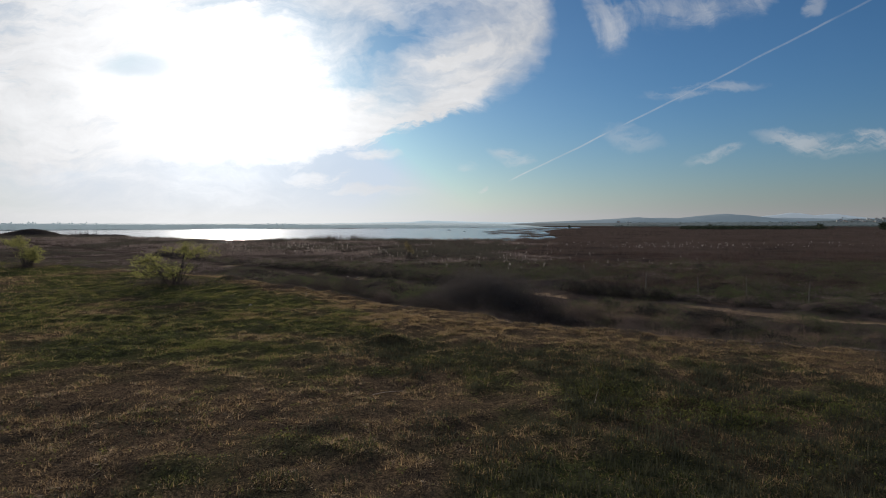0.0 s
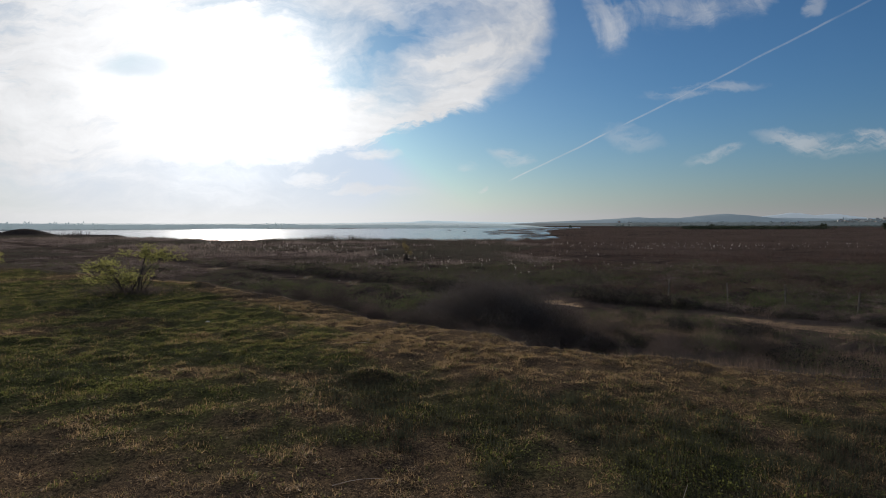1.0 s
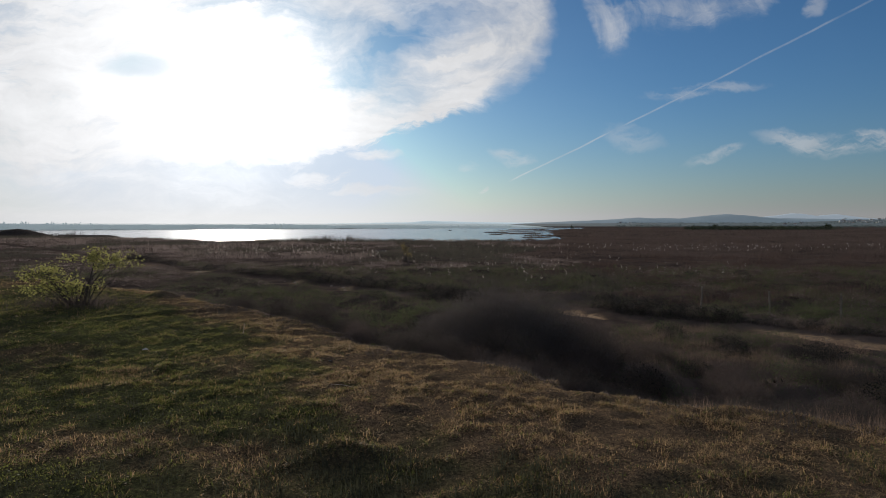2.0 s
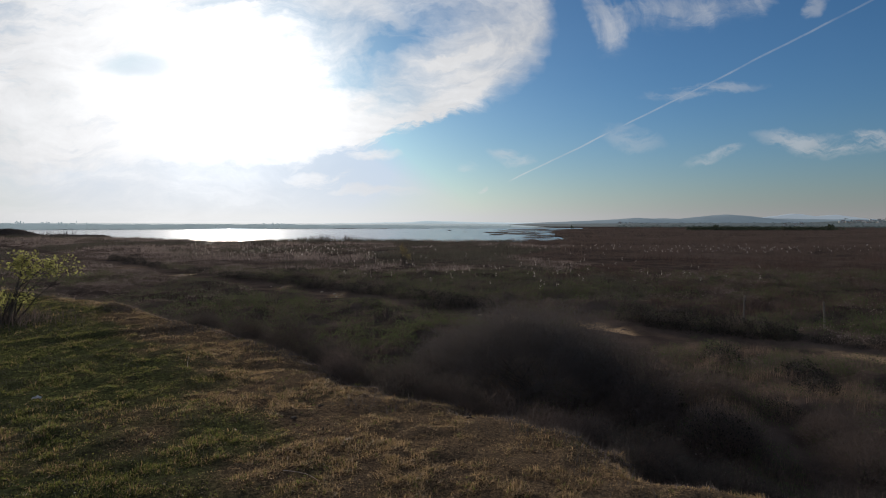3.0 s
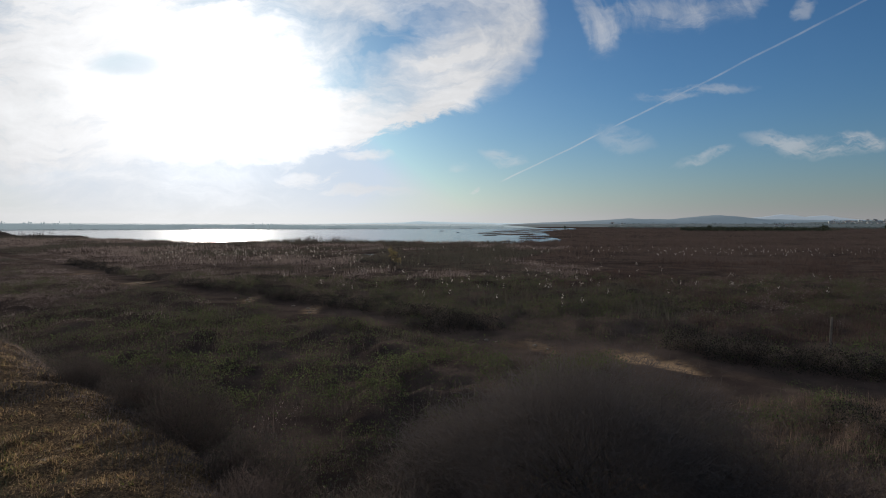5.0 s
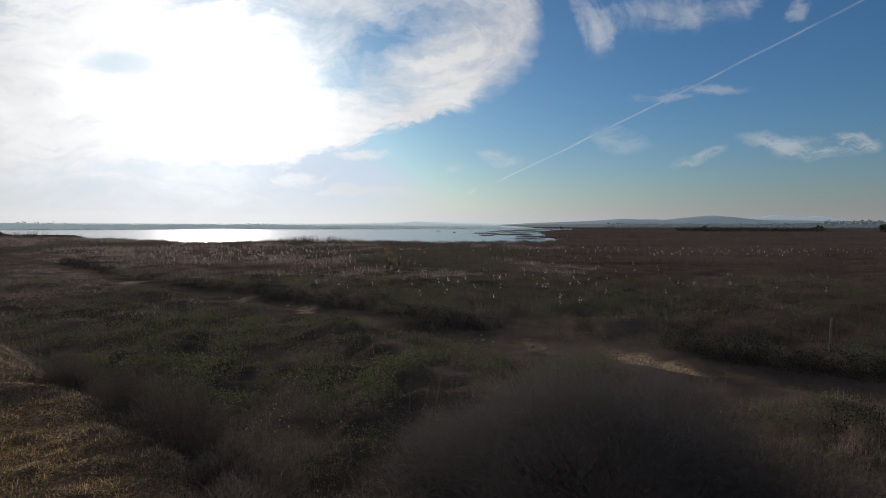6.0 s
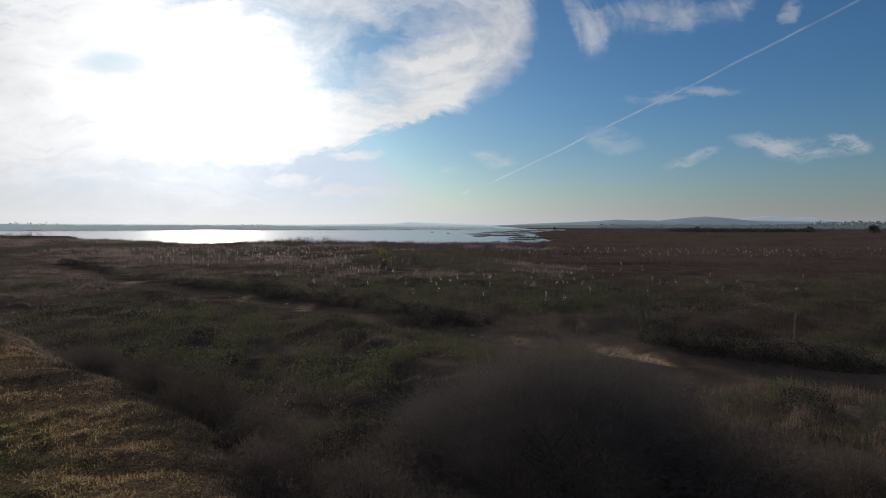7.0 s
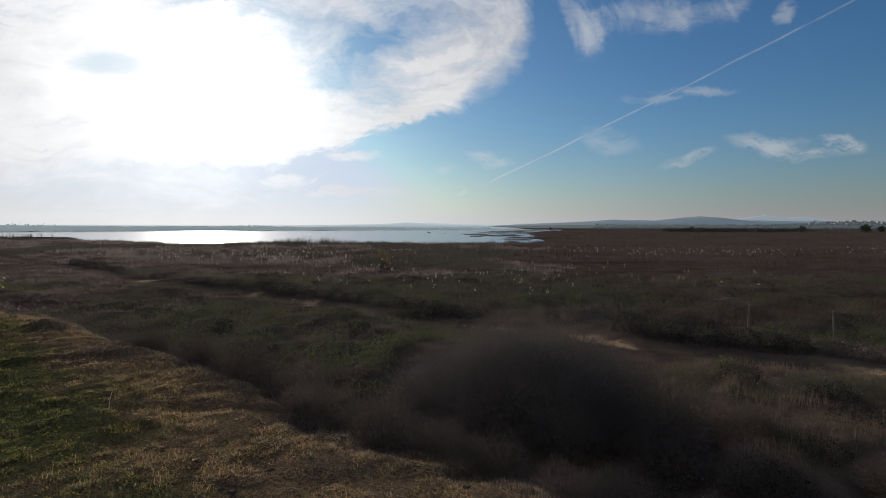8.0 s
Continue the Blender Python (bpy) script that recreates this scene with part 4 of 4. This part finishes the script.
# heathy cover: many small hummocks of twigs and leaves
def hummocks(x, y, size, tall, n_leaf, n_twig):
    n = len(x)
    c = np.repeat(np.arange(n), n_leaf)
    az, el = rng.uniform(0, 2 * np.pi, len(c)), np.arcsin(rng.uniform(0.0, 1, len(c)))
    k = rng.uniform(0.7, 1.05, len(c)) * (0.75 + 0.5 * vnoise(np.cos(az) * 1.5 + c * 3.1, np.sin(az) * 1.5, 7))
    P = np.stack([np.cos(az) * np.cos(el) * k * size[c], np.sin(az) * np.cos(el) * k * size[c], np.sin(el) * k * tall[c]], 1)
    base = on_ground(x, y, 0.03)
    lv = leaves(P + base[c], np.minimum(0.045 + 0.03 * size[c], 0.07) * np.clip((y[c] - 12) / 32, 0.58, 1), rng, -0.5)
    d = np.repeat(np.arange(n), n_twig)
    az, rr = rng.uniform(0, 2 * np.pi, len(d)), np.sqrt(rng.random(len(d))) * 0.85
    Q = base[d] + np.stack([np.cos(az) * rr * size[d], np.sin(az) * rr * size[d], np.zeros(len(d))], 1)
    tw = blades(Q, tall[d] * (1.15 - 0.6 * rr ** 2) * rng.uniform(0.7, 1.15, len(d)), 0.012, rng, 0.3)
    return lv, tw


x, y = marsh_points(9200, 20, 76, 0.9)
far_ok = (near_line(TRACK, x, y) > 1.5 + track_verge(x, y)) & (bank_side(x, y) < -2.0)
x, y = x[far_ok], y[far_ok]
f = fbm(x * 0.11, y * 0.11, 77, 3)
hm = fbm(x * 0.25, y * 0.25, 78, 3)
size = rng.uniform(0.22, 0.62, len(x)) * (0.4 + 1.2 * hm) * np.where(rng.random(len(x)) < 0.12, 1.8, 1.0)
tall = size * rng.uniform(0.55, 1.0, len(x))
gr = f + rng.normal(0, 0.05, len(x)) > 0.40
near_g, far_g = gr & (y < 43), gr & (y >= 43)
l1, t1 = hummocks(x[far_g], y[far_g], size[far_g], tall[far_g], 18, 9)
l4, t4 = hummocks(x[near_g], y[near_g], size[near_g], tall[near_g], 60, 9)
l2, t2 = hummocks(x[~gr], y[~gr], size[~gr], tall[~gr], 22, 22)
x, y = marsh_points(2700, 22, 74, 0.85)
far_ok = (near_line(TRACK, x, y) > 2.2 + track_verge(x, y)) & (bank_side(x, y) < -3.2) & (fbm(x * 0.16, y * 0.16, 79, 3) > 0.44)
x, y = x[far_ok], y[far_ok]
size = rng.uniform(0.45, 1.15, len(x))
tall = size * rng.uniform(0.6, 1.0, len(x))
near_l = y < 43
l3, t3 = hummocks(x[~near_l], y[~near_l], size[~near_l], tall[~near_l], 75, 16)
l5, t5 = hummocks(x[near_l], y[near_l], size[near_l], tall[near_l], 230, 20)
stuff("green_heath", "low dark green heathy scrub covering the marsh", "scrub", [l1, l3, l4, l5], M_SCRUB)
stuff("brown_heath", "low brown twiggy scrub covering the marsh", "scrub", [t1, t2, t3, t4, t5], M_TWIG)
stuff("dusky_heath", "low dusky leaves of the marsh scrub", "scrub", [l2], M_MARSH)

# taller dry grass along the lip of the bank
n = 30000
x = rng.uniform(-40, 16, n)
y = curve_at(BANK, x) + rng.normal(0.8, 1.6, n)
sd = bank_side(x, y)
keep = (sd < 0.5) & (sd > -3.2)
x, y = x[keep], y[keep]
xl = rng.uniform(-40, 16, 9000)
yl = curve_at(BANK, xl) + rng.normal(-0.4, 0.8, 9000)
sl = bank_side(xl, yl)
keep = (sl > -0.8) & (sl < 1.6) & (fbm(xl * 0.9, yl * 0.9, 51, 3) > 0.47)
xl, yl = xl[keep], yl[keep]
stuff("lip_weeds", "dark dry weeds along the lip of the bank", "weeds", [tufts(xl, yl, 6, rng.uniform(0.08, 0.34, len(xl)), 0.14, 0.012, 0.5)], M_TWIGD)
stuff("bank_grass", "dry brown grass fringing the bank", "dry grass", [tufts(x, y, 4, 0.10 + 0.4 * smooth(-bank_side(x, y), -0.4, 1.5) * fbm(x * 0.8, y * 0.8, 19, 3), 0.12, 0.012, 0.4)], M_MARSH)

# russet tussocks below the bank
n = 11000
x, y = rng.uniform(1.5, 20, n), rng.uniform(17, 38, n)
keep = (bank_side(x, y) < 0.1) & (fbm(x * 0.3, y * 0.3, 29, 3) > 0.44) & (near_line(TRACK, x, y) > 1.4)
x, y = x[keep], y[keep]
stuff("russet_tussocks", "russet dead grass in tussocks below the bank", "dry grass", [tufts(x, y, 8, rng.uniform(0.14, 0.55, len(x)) * (0.5 + fbm(x * 0.9, y * 0.9, 43, 2)), 0.13, 0.011, 0.45)], M_RUSSET)

# reeds along the shore and on the islets
n = 60000
y = rng.uniform(150, 640, n)
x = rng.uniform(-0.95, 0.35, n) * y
ls = lake_side(x, y)
xi, yi = rng.uniform(14, 150, 26000), rng.uniform(182, 640, 26000)
li = lake_side(xi, yi)
keep, ki = (ls < -0.3) & (ls > -7), (li < -0.2) & (li > -5)
x, y = np.concatenate([x[keep], xi[ki]]), np.concatenate([y[keep], yi[ki]])
h = 0.55 + 0.5 * fbm(x * 0.08, y * 0.08, 15, 3) + 1.6 * np.exp(-(((x + 33) / 11) ** 2 + ((y - 186) / 9) ** 2))
h = np.where((x > 16) & (y > 198), 0.35 * h, h)
stuff("shore_reeds", "dark reeds fringing the lake and its islets", "reeds", [tufts(x, y, 4, h, 0.6, 0.12, 0.2)], M_TWIGD)
x, y = rng.normal(-177, 7, 2600), rng.normal(246, 6, 2600)
x2, y2 = rng.normal(-152, 7, 60), rng.normal(238, 3, 60)
stuff("mound_thicket", "dark thicket over a low mound by the lake", "thicket", [tufts(x, y, 5, np.full(len(x), 0.8), 0.5, 0.12, 0.3), tufts(x2, y2, 3, np.full(60, 2.6), 0.4, 0.16, 0.2)], M_TWIGD)

# low straight bank at the water's edge
n = 40
u = np.linspace(0, 1, n)
bx, by = -158 + 27 * u, 243 - 9 * u
bh = 0.95 * smooth(u, 0, 0.06) * smooth(u, 1.0, 0.97) * (0.93 + 0.14 * fbm(u * 12, u * 0, 97, 3))
rows = [np.stack([bx + 0.3 * dy, by + dy, -0.2 + bh * k], 1) for dy, k in ((-4.5, 0.0), (-2.0, 0.8), (-0.8, 1.1), (0.8, 1.1), (2.0, 0.75), (3.5, 0.0))]
i = (np.arange(5)[:, None] * n + np.arange(n - 1)[None]).ravel()
tagged(new("embankment", mesh_of("embankment", np.concatenate(rows), np.stack([i, i + 1, i + n + 1, i + n], 1), M_MARSH, True)), "low flat-topped earth bank along the lake", "bank", kind="structure")

# feathery reed heads
heads, stalks = [], []
for cx, cy, sx, sy, n in ((-5.2, 65, 3.0, 3.5, 42), (6.2, 58, 3.4, 4.2, 42), (-21, 94, 8, 7, 170), (44, 103, 17, 4, 150), (13.5, 61, 4, 4, 14), (9, 75, 8, 7, 12), (30, 84, 14, 12, 12), (-30, 120, 14, 8, 14), (20, 56, 5, 6, 6)):
    x, y = rng.normal(cx, sx, n), rng.normal(cy, sy, n)
    b = on_ground(x, y, 0.05)
    hh = rng.uniform(1.2, 2.1, n)
    t = b + np.stack([rng.normal(0, 0.12, n), rng.normal(0, 0.12, n), hh], 1)
    stalks.append(sticks(b, t, 0.009))
    for k in range(9 if cy < 80 else 12):
        o = np.stack([rng.normal(0.02, 0.03, n), rng.normal(0, 0.03, n), rng.uniform(-0.18, 0.08, n)], 1)
        heads.append(leaves(t + o, 0.06 if cy < 80 else 0.075, rng, -0.9))
stuff("reed_stalks", "thin dull reed stalks", "reeds", stalks, M_TWIGD)
stuff("reed_plumes", "pale feathery reed plumes lit by the sun", "reed plumes", heads, M_PLUME)


# ---- fence and stones by the track ----
def rough_post(rng):
    """A weathered round stake, a little bent, with a worn top."""
    bm = bmesh.new()
    rows = []
    for i, h in enumerate((-0.3, 0.3, 0.8, 1.2, 1.42, 1.46)):
        r = 0.05 * (1.05 - 0.12 * i / 5) * (0.55 if i == 5 else 1)
        ox, oy = rng.normal(0, 0.006), rng.normal(0, 0.006)
        rows.append([bm.verts.new((ox + r * math.cos(a) * rng.uniform(0.92, 1.08), oy + r * math.sin(a), h)) for a in np.linspace(0, 2 * np.pi, 9)[:-1]])
    for a, b in zip(rows, rows[1:]):
        for k in range(8):
            bm.faces.new((a[k], a[(k + 1) % 8], b[(k + 1) % 8], b[k]))
    bm.faces.new(rows[-1])
    me = bpy.data.meshes.new("fence_post")
    bm.to_mesh(me)
    bm.free()
    me.materials.append(M_POST)
    return me


post_mesh = rough_post(rng)
for x, y in ((16.0, 44.3), (19.6, 43.2), (21.4, 39.8), (24.4, 37.8)):
    ob = tagged(new("fence_post", post_mesh), "thin weathered wooden fence post beside the track", "fence post", "fence posts by the track")
    ob.matrix_basis = place(x, y, rng.uniform(0, 360)) @ pose(0, 0, 0, rng.normal(0, 2), rng.normal(0, 2), 0)


def stone_mesh(rng):
    bm = bmesh.new()
    bmesh.ops.create_icosphere(bm, subdivisions=2, radius=1)
    for v in bm.verts:
        v.co *= 1 + 0.35 * (noise.noise(v.co * 1.3 + Vector((rng.uniform(0, 9), 0, 0))))
        v.co.z *= 0.55
    me = bpy.data.meshes.new("stone")
    bm.to_mesh(me)
    bm.free()
    me.materials.append(M_STONE)
    return me


stones = [stone_mesh(rng) for k in range(3)]
for cx, cy, sx, n in ((-13.8, 62.0, 0.8, 6), (-26.6, 72.8, 0.9, 5), (-7.9, 57.4, 0.7, 4), (3.6, 46.8, 1.0, 4), (17.8, 36.0, 0.5, 3)):
    for k in range(n):
        t = rng.normal(0, sx)
        x, y = cx + t, cy - t * 0.85 + rng.normal(0, 0.3)
        ob = tagged(new("stone", stones[k % 3]), "pale rough stone lying along the track", "stone", "stones along the track")
        sz = rng.uniform(0.05, 0.13)
        ob.matrix_basis = place(x, y, rng.uniform(0, 360), sz, -0.02)

# a scrap of white litter in the grass
bm = bmesh.new()
bmesh.ops.create_grid(bm, x_segments=4, y_segments=4, size=0.07)
for v in bm.verts:
    v.co.z = 0.03 + 0.05 * noise.noise(v.co * 22)
bmesh.ops.solidify(bm, geom=bm.faces[:], thickness=0.004)
me = bpy.data.meshes.new("paper_scrap")
bm.to_mesh(me)
bm.free()
me.materials.append(M_WALL)
ob = tagged(new("paper_scrap", me), "crumpled white scrap lying in the grass", "litter")
ob.matrix_basis = place(-8.2, 25.7, 20, 1.0, -0.03)


# clods of turned soil on the straw
M_CLOD = far_mat("turned_soil", (0.02, 0.015, 0.012), (0.05, 0.037, 0.028), 9.0)
clods = []
for k in range(2):
    me = stone_mesh(rng)
    me.name = "soil_clod"
    me.materials.clear()
    me.materials.append(M_CLOD)
    clods.append(me)
for k, (x, y, sz) in enumerate(((-2.45, 25.75, 0.075), (-2.8, 25.0, 0.07), (-2.1, 24.4, 0.055), (0.55, 25.1, 0.065), (-0.6, 15.2, 0.055))):
    ob = tagged(new("soil_clod", clods[k % 2]), "small dark clod of turned soil on the straw", "soil clod", "clods on the terrace")
    ob.matrix_basis = place(x, y, rng.uniform(0, 360), sz, 0.005)

# dead stalks lying and standing on the terrace
for k, (x, y, up) in enumerate(((-2.3, 22.5, 0.03), (-6.4, 28.5, 0.34), (3.6, 12.5, 0.3), (-1.2, 13.1, 0.04))):
    run = np.linspace(0, 1, 7)
    lean = 0.75 if up < 0.1 else 0.1
    P = np.stack([lean * run, 0.12 * lean * np.sin(run * 3.0), 0.015 + up * run], 1)
    V, Fc = sticks(P[:-1], P[1:], np.linspace(0.009, 0.005, 6))
    ob = tagged(new("dead_stalk", mesh_of("dead_stalk", V, Fc, M_PLUME)), "pale dry stalk lying on the straw" if up < 0.1 else "pale dry stalk standing in the grass", "stalk", "dead stalks on the terrace")
    ob.matrix_basis = place(x, y, (-35, 80, 20, 10)[k], 1.0, 0.0)

# ---- the distance ----
RISES = []


def rise_z(x, y):
    """Height of the far rises above the plain."""
    z = ground_z(x, y)
    for D, pts, thick in RISES:
        p = np.array(pts)
        t = np.clip((y - D) / thick + 0.5, 0, 1)
        z = np.maximum(z, np.interp(x / D, p[:, 0], p[:, 1]) * np.sin(np.pi * t) ** 0.8 - 3)
    return z


def ridge(name, label, D, pts, thick, mat, seed, rough=0.16):
    """A range of hills: a profile swept back and forth in depth. pts: bearing slope, height in metres."""
    n, rows = 220, 9
    p = np.array(pts)
    u = np.linspace(p[0, 0], p[-1, 0], n)
    hgt = np.interp(u, p[:, 0], p[:, 1])
    V = []
    for k in range(rows):
        t = k / (rows - 1)
        lift = math.sin(math.pi * t) ** 0.8
        zz = hgt * lift * (1 - rough / 2 + rough * fbm(u * 60, u * 0 + k * 0.8, seed, 4)) - 3
        V.append(np.stack([u * D, np.full(n, D + (t - 0.5) * thick), zz], 1))
    V = np.concatenate(V)
    i = (np.arange(rows - 1)[:, None] * n + np.arange(n - 1)[None]).ravel()
    tagged(new(name, mesh_of(name, V, np.stack([i, i + 1, i + n + 1, i + n], 1), mat, True)), label, "hills", kind="structure")


# pale tones and glow of the ranges are painted haze
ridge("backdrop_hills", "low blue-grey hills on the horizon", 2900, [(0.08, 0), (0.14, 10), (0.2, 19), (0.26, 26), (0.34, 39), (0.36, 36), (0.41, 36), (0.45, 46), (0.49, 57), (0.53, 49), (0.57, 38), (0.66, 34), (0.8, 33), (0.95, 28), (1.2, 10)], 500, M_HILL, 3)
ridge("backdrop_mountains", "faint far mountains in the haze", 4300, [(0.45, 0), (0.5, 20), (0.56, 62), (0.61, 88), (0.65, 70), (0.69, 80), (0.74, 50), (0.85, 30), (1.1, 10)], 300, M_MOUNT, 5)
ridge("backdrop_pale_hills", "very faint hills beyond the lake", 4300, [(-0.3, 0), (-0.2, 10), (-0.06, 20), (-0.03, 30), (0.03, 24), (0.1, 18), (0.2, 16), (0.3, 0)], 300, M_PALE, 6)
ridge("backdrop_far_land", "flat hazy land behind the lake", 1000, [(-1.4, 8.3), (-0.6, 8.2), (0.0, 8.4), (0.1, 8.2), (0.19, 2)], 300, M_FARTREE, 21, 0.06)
FIELDS = [(-0.1, 0), (0.05, 5), (0.15, 8), (0.3, 10), (0.5, 11), (0.8, 12), (1.2, 12)]
TOWN = [(0.55, 0), (0.64, 10), (0.7, 20), (0.76, 24), (0.85, 25), (1.0, 22), (1.2, 12)]
RISES += [(1500, FIELDS, 900), (2150, TOWN, 1000)]
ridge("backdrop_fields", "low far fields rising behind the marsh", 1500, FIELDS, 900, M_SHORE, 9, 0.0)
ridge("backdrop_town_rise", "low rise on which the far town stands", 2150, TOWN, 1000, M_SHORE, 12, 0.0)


def far_bank(name, label, x0, x1, mat):
    """A long wooded bank beyond the water, uneven along its top."""
    n = 420
    x = np.linspace(x0, x1, n)
    y = curve_at(FAR_SHORE, x) + 6
    h = smooth(x, 150, 60) * (3.7 - 1.7 * smooth(x, -220, 40)) + 1.3 * smooth(x, 150, 60) * fbm(x * 0.03, x * 0, 87, 4) + 0.8 * fbm(x * 0.25, x * 0, 88, 3)
    V = np.concatenate([np.stack([x, y + dy, h * k - 0.3], 1) for dy, k in ((0, 0), (1, 0.7), (4, 1.0), (14, 1.05), (30, 0.8), (45, 0))])
    i = (np.arange(5)[:, None] * n + np.arange(n - 1)[None]).ravel()
    tagged(new(name, mesh_of(name, V, np.stack([i, i + 1, i + n + 1, i + n], 1), mat, True)), label, "far shore", kind="structure")


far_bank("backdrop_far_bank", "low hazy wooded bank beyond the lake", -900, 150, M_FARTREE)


def woods(name, label, x, y, h, mat, per=34):
    """Far trees as loose crowns of big leaf clumps."""
    n = len(x)
    c = np.repeat(np.arange(n), per)
    d = rng.normal(0, 1, (n * per, 3))
    d /= np.linalg.norm(d, axis=1)[:, None]
    P = d * (rng.random(n * per) ** 0.4)[:, None] * np.stack([h[c] * 0.5, h[c] * 0.5, h[c] * 0.42], 1)
    P += np.stack([x[c], y[c], rise_z(x, y)[c] + h[c] * 0.5], 1)
    stuff(name, label, "trees", [leaves(P, h[c] * 0.28, rng)], mat)


n = 700
x = rng.uniform(-520, 90, n)
y = curve_at(FAR_SHORE, x) + rng.uniform(3, 45, n)
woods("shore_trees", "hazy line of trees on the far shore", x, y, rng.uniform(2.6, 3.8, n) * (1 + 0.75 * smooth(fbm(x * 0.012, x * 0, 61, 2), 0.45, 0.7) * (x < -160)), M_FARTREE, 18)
n = 900
x, y = rng.uniform(205, 335, n), rng.uniform(485, 560, n)
inner = x > 0.432 * (y - 20)
x, y, n = x[inner], y[inner], int(inner.sum())
woods("orchard_block", "dark green block of orchard trees on the plain", x, y, rng.uniform(2.6, 3.5, n), M_MIDTREE, 14)
x, y = np.array([330, 336, 372, 378, 385, 402, 160, 300.0]), np.array([500, 506, 482, 488, 480, 520, 720, 640.0])
woods("plain_trees", "dark rounded trees standing on the plain", x, y, np.array([5.5, 4.5, 7, 6.5, 6, 5, 4, 5.0]), M_MIDTREE, 90)
n = 1900
y = rng.uniform(680, 1550, n)
x = rng.uniform(0.3, 1.0, n) * y
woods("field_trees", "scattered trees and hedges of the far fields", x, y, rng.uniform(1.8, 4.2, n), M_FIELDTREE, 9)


n = 520
y = rng.uniform(1650, 2200, n)
x = rng.uniform(0.66, 0.95, n) * y
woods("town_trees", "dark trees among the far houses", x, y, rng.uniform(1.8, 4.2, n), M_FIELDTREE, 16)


def box_mesh(name, w, d, h, mat, z=0.0, bevel=0.0):
    bm = bmesh.new()
    bmesh.ops.create_cube(bm, size=1)
    for v in bm.verts:
        v.co = Vector((v.co.x * w, v.co.y * d, z + (v.co.z + 0.5) * h))
    me = bpy.data.meshes.new(name)
    bm.to_mesh(me)
    bm.free()
    me.materials.append(mat)
    return me


def house(rng, w, d, h, gable):
    ob = thing("house", "small white far house with tiled roof" if gable else "white flat-roofed far house", "house", "houses of the far town")
    part("wall", box_mesh("wall", w, d, h + 1.0, M_WALL, -1.0), ob)
    if gable:
        V = [(-w / 2 - .3, -d / 2 - .3, h), (w / 2 + .3, -d / 2 - .3, h), (w / 2 + .3, d / 2 + .3, h), (-w / 2 - .3, d / 2 + .3, h), (-w / 2 - .3, 0, h + d * .22), (w / 2 + .3, 0, h + d * .22)]
        me = bpy.data.meshes.new("roof")
        me.from_pydata(V, [], [(0, 1, 5, 4), (2, 3, 4, 5), (0, 4, 3), (1, 2, 5), (3, 2, 1, 0)])
        me.materials.append(M_ROOF)
        part("roof", me, ob)
    else:
        part("roof", box_mesh("roof", w + .3, d + .3, 0.5, M_WALL, h), ob)
    pane = box_mesh("window", 1.2, 0.12, 1.3, M_GLASSD)
    for fl in range(int(h // 2.8)):
        for k in range(int(w // 3)):
            p = part("window", pane, ob)
            p.location = (-w / 2 + 1.7 + k * 3, -d / 2 - 0.03, 0.9 + fl * 2.9)
    return ob


houses = [house(rng, 9, 8, 3.2, True), house(rng, 12, 9, 6.0, True), house(rng, 10, 8, 6.2, False), house(rng, 16, 9, 8.8, False)]
for i in range(92):
    if i < 86:
        D, u = rng.uniform(1720, 2150), rng.uniform(0.685, 0.92)
    else:
        D, u = rng.uniform(1100, 1480), rng.uniform(0.3, 0.68)
    x, y = u * D, D
    z = float(rise_z(np.array([x]), np.array([y]))[0])
    k = int(rng.choice(4, p=[0.4, 0.3, 0.2, 0.1]))
    m = pose(x, y, z, 0, 0, rng.normal(0, 22)) @ Matrix.Diagonal((0.8, 0.8, 0.8, 1) if i < 86 else (0.5, 0.5, 0.5, 1))
    if i < 4:
        houses[i].matrix_basis = m
    else:
        copy_at(houses[k], m)

# two rocks standing out of the lake
for x, y, sz in ((5.0, 452, 1.1), (14.5, 385, 0.8)):
    ob = tagged(new("rock", clods[0]), "small dark rock standing out of the lake", "rock", "rocks in the lake")
    ob.matrix_basis = pose(x, y, -0.15) @ Matrix.Diagonal((sz * 1.3, sz, sz, 1))

# tower crane over the town
crane = thing("tower_crane", "slender tower crane standing over the far town", "crane")


def lattice_beam(a, b, w):
    a, b = np.array(a, float), np.array(b, float)
    ax = (b - a) / np.linalg.norm(b - a)
    s1 = np.cross(ax, [0.2, 1, 0.1])
    s1 /= np.linalg.norm(s1)
    s2 = np.cross(ax, s1)
    A, B = [], []
    cs = [s1 + s2, s1 - s2, -s1 - s2, -s1 + s2]
    n = max(3, int(np.linalg.norm(b - a) / (2 * w)))
    for k in range(4):
        A.append(a + cs[k] * w / 2), B.append(b + cs[k] * w / 2)
        for i in range(n):
            A.append(a + (b - a) * i / n + cs[k] * w / 2), B.append(a + (b - a) * (i + 1) / n + cs[(k + 1) % 4] * w / 2)
    return sticks(np.array(A), np.array(B), 0.16)


for nm, a, b, w in (("mast", (0, 0, -1), (0, 0, 27), 1.5), ("jib", (0, 0, 24), (17, 0, 24.5), 1.1), ("counter_jib", (0, 0, 24), (-7, 0, 24), 1.1)):
    V, Fc = lattice_beam(a, b, w)
    part(nm, mesh_of(nm, V, Fc, M_STEEL), crane)
part("counterweight", box_mesh("counterweight", 2, 1.6, 2.2, M_WALL, 22).copy(), crane).location = (-6, 0, 0)
D = 1800
crane.matrix_basis = pose(0.7 * D, D, float(rise_z(np.array([0.7 * D]), np.array([float(D)]))[0]), 0, 0, 20) @ Matrix.Diagonal((0.8, 0.8, 0.8, 1))
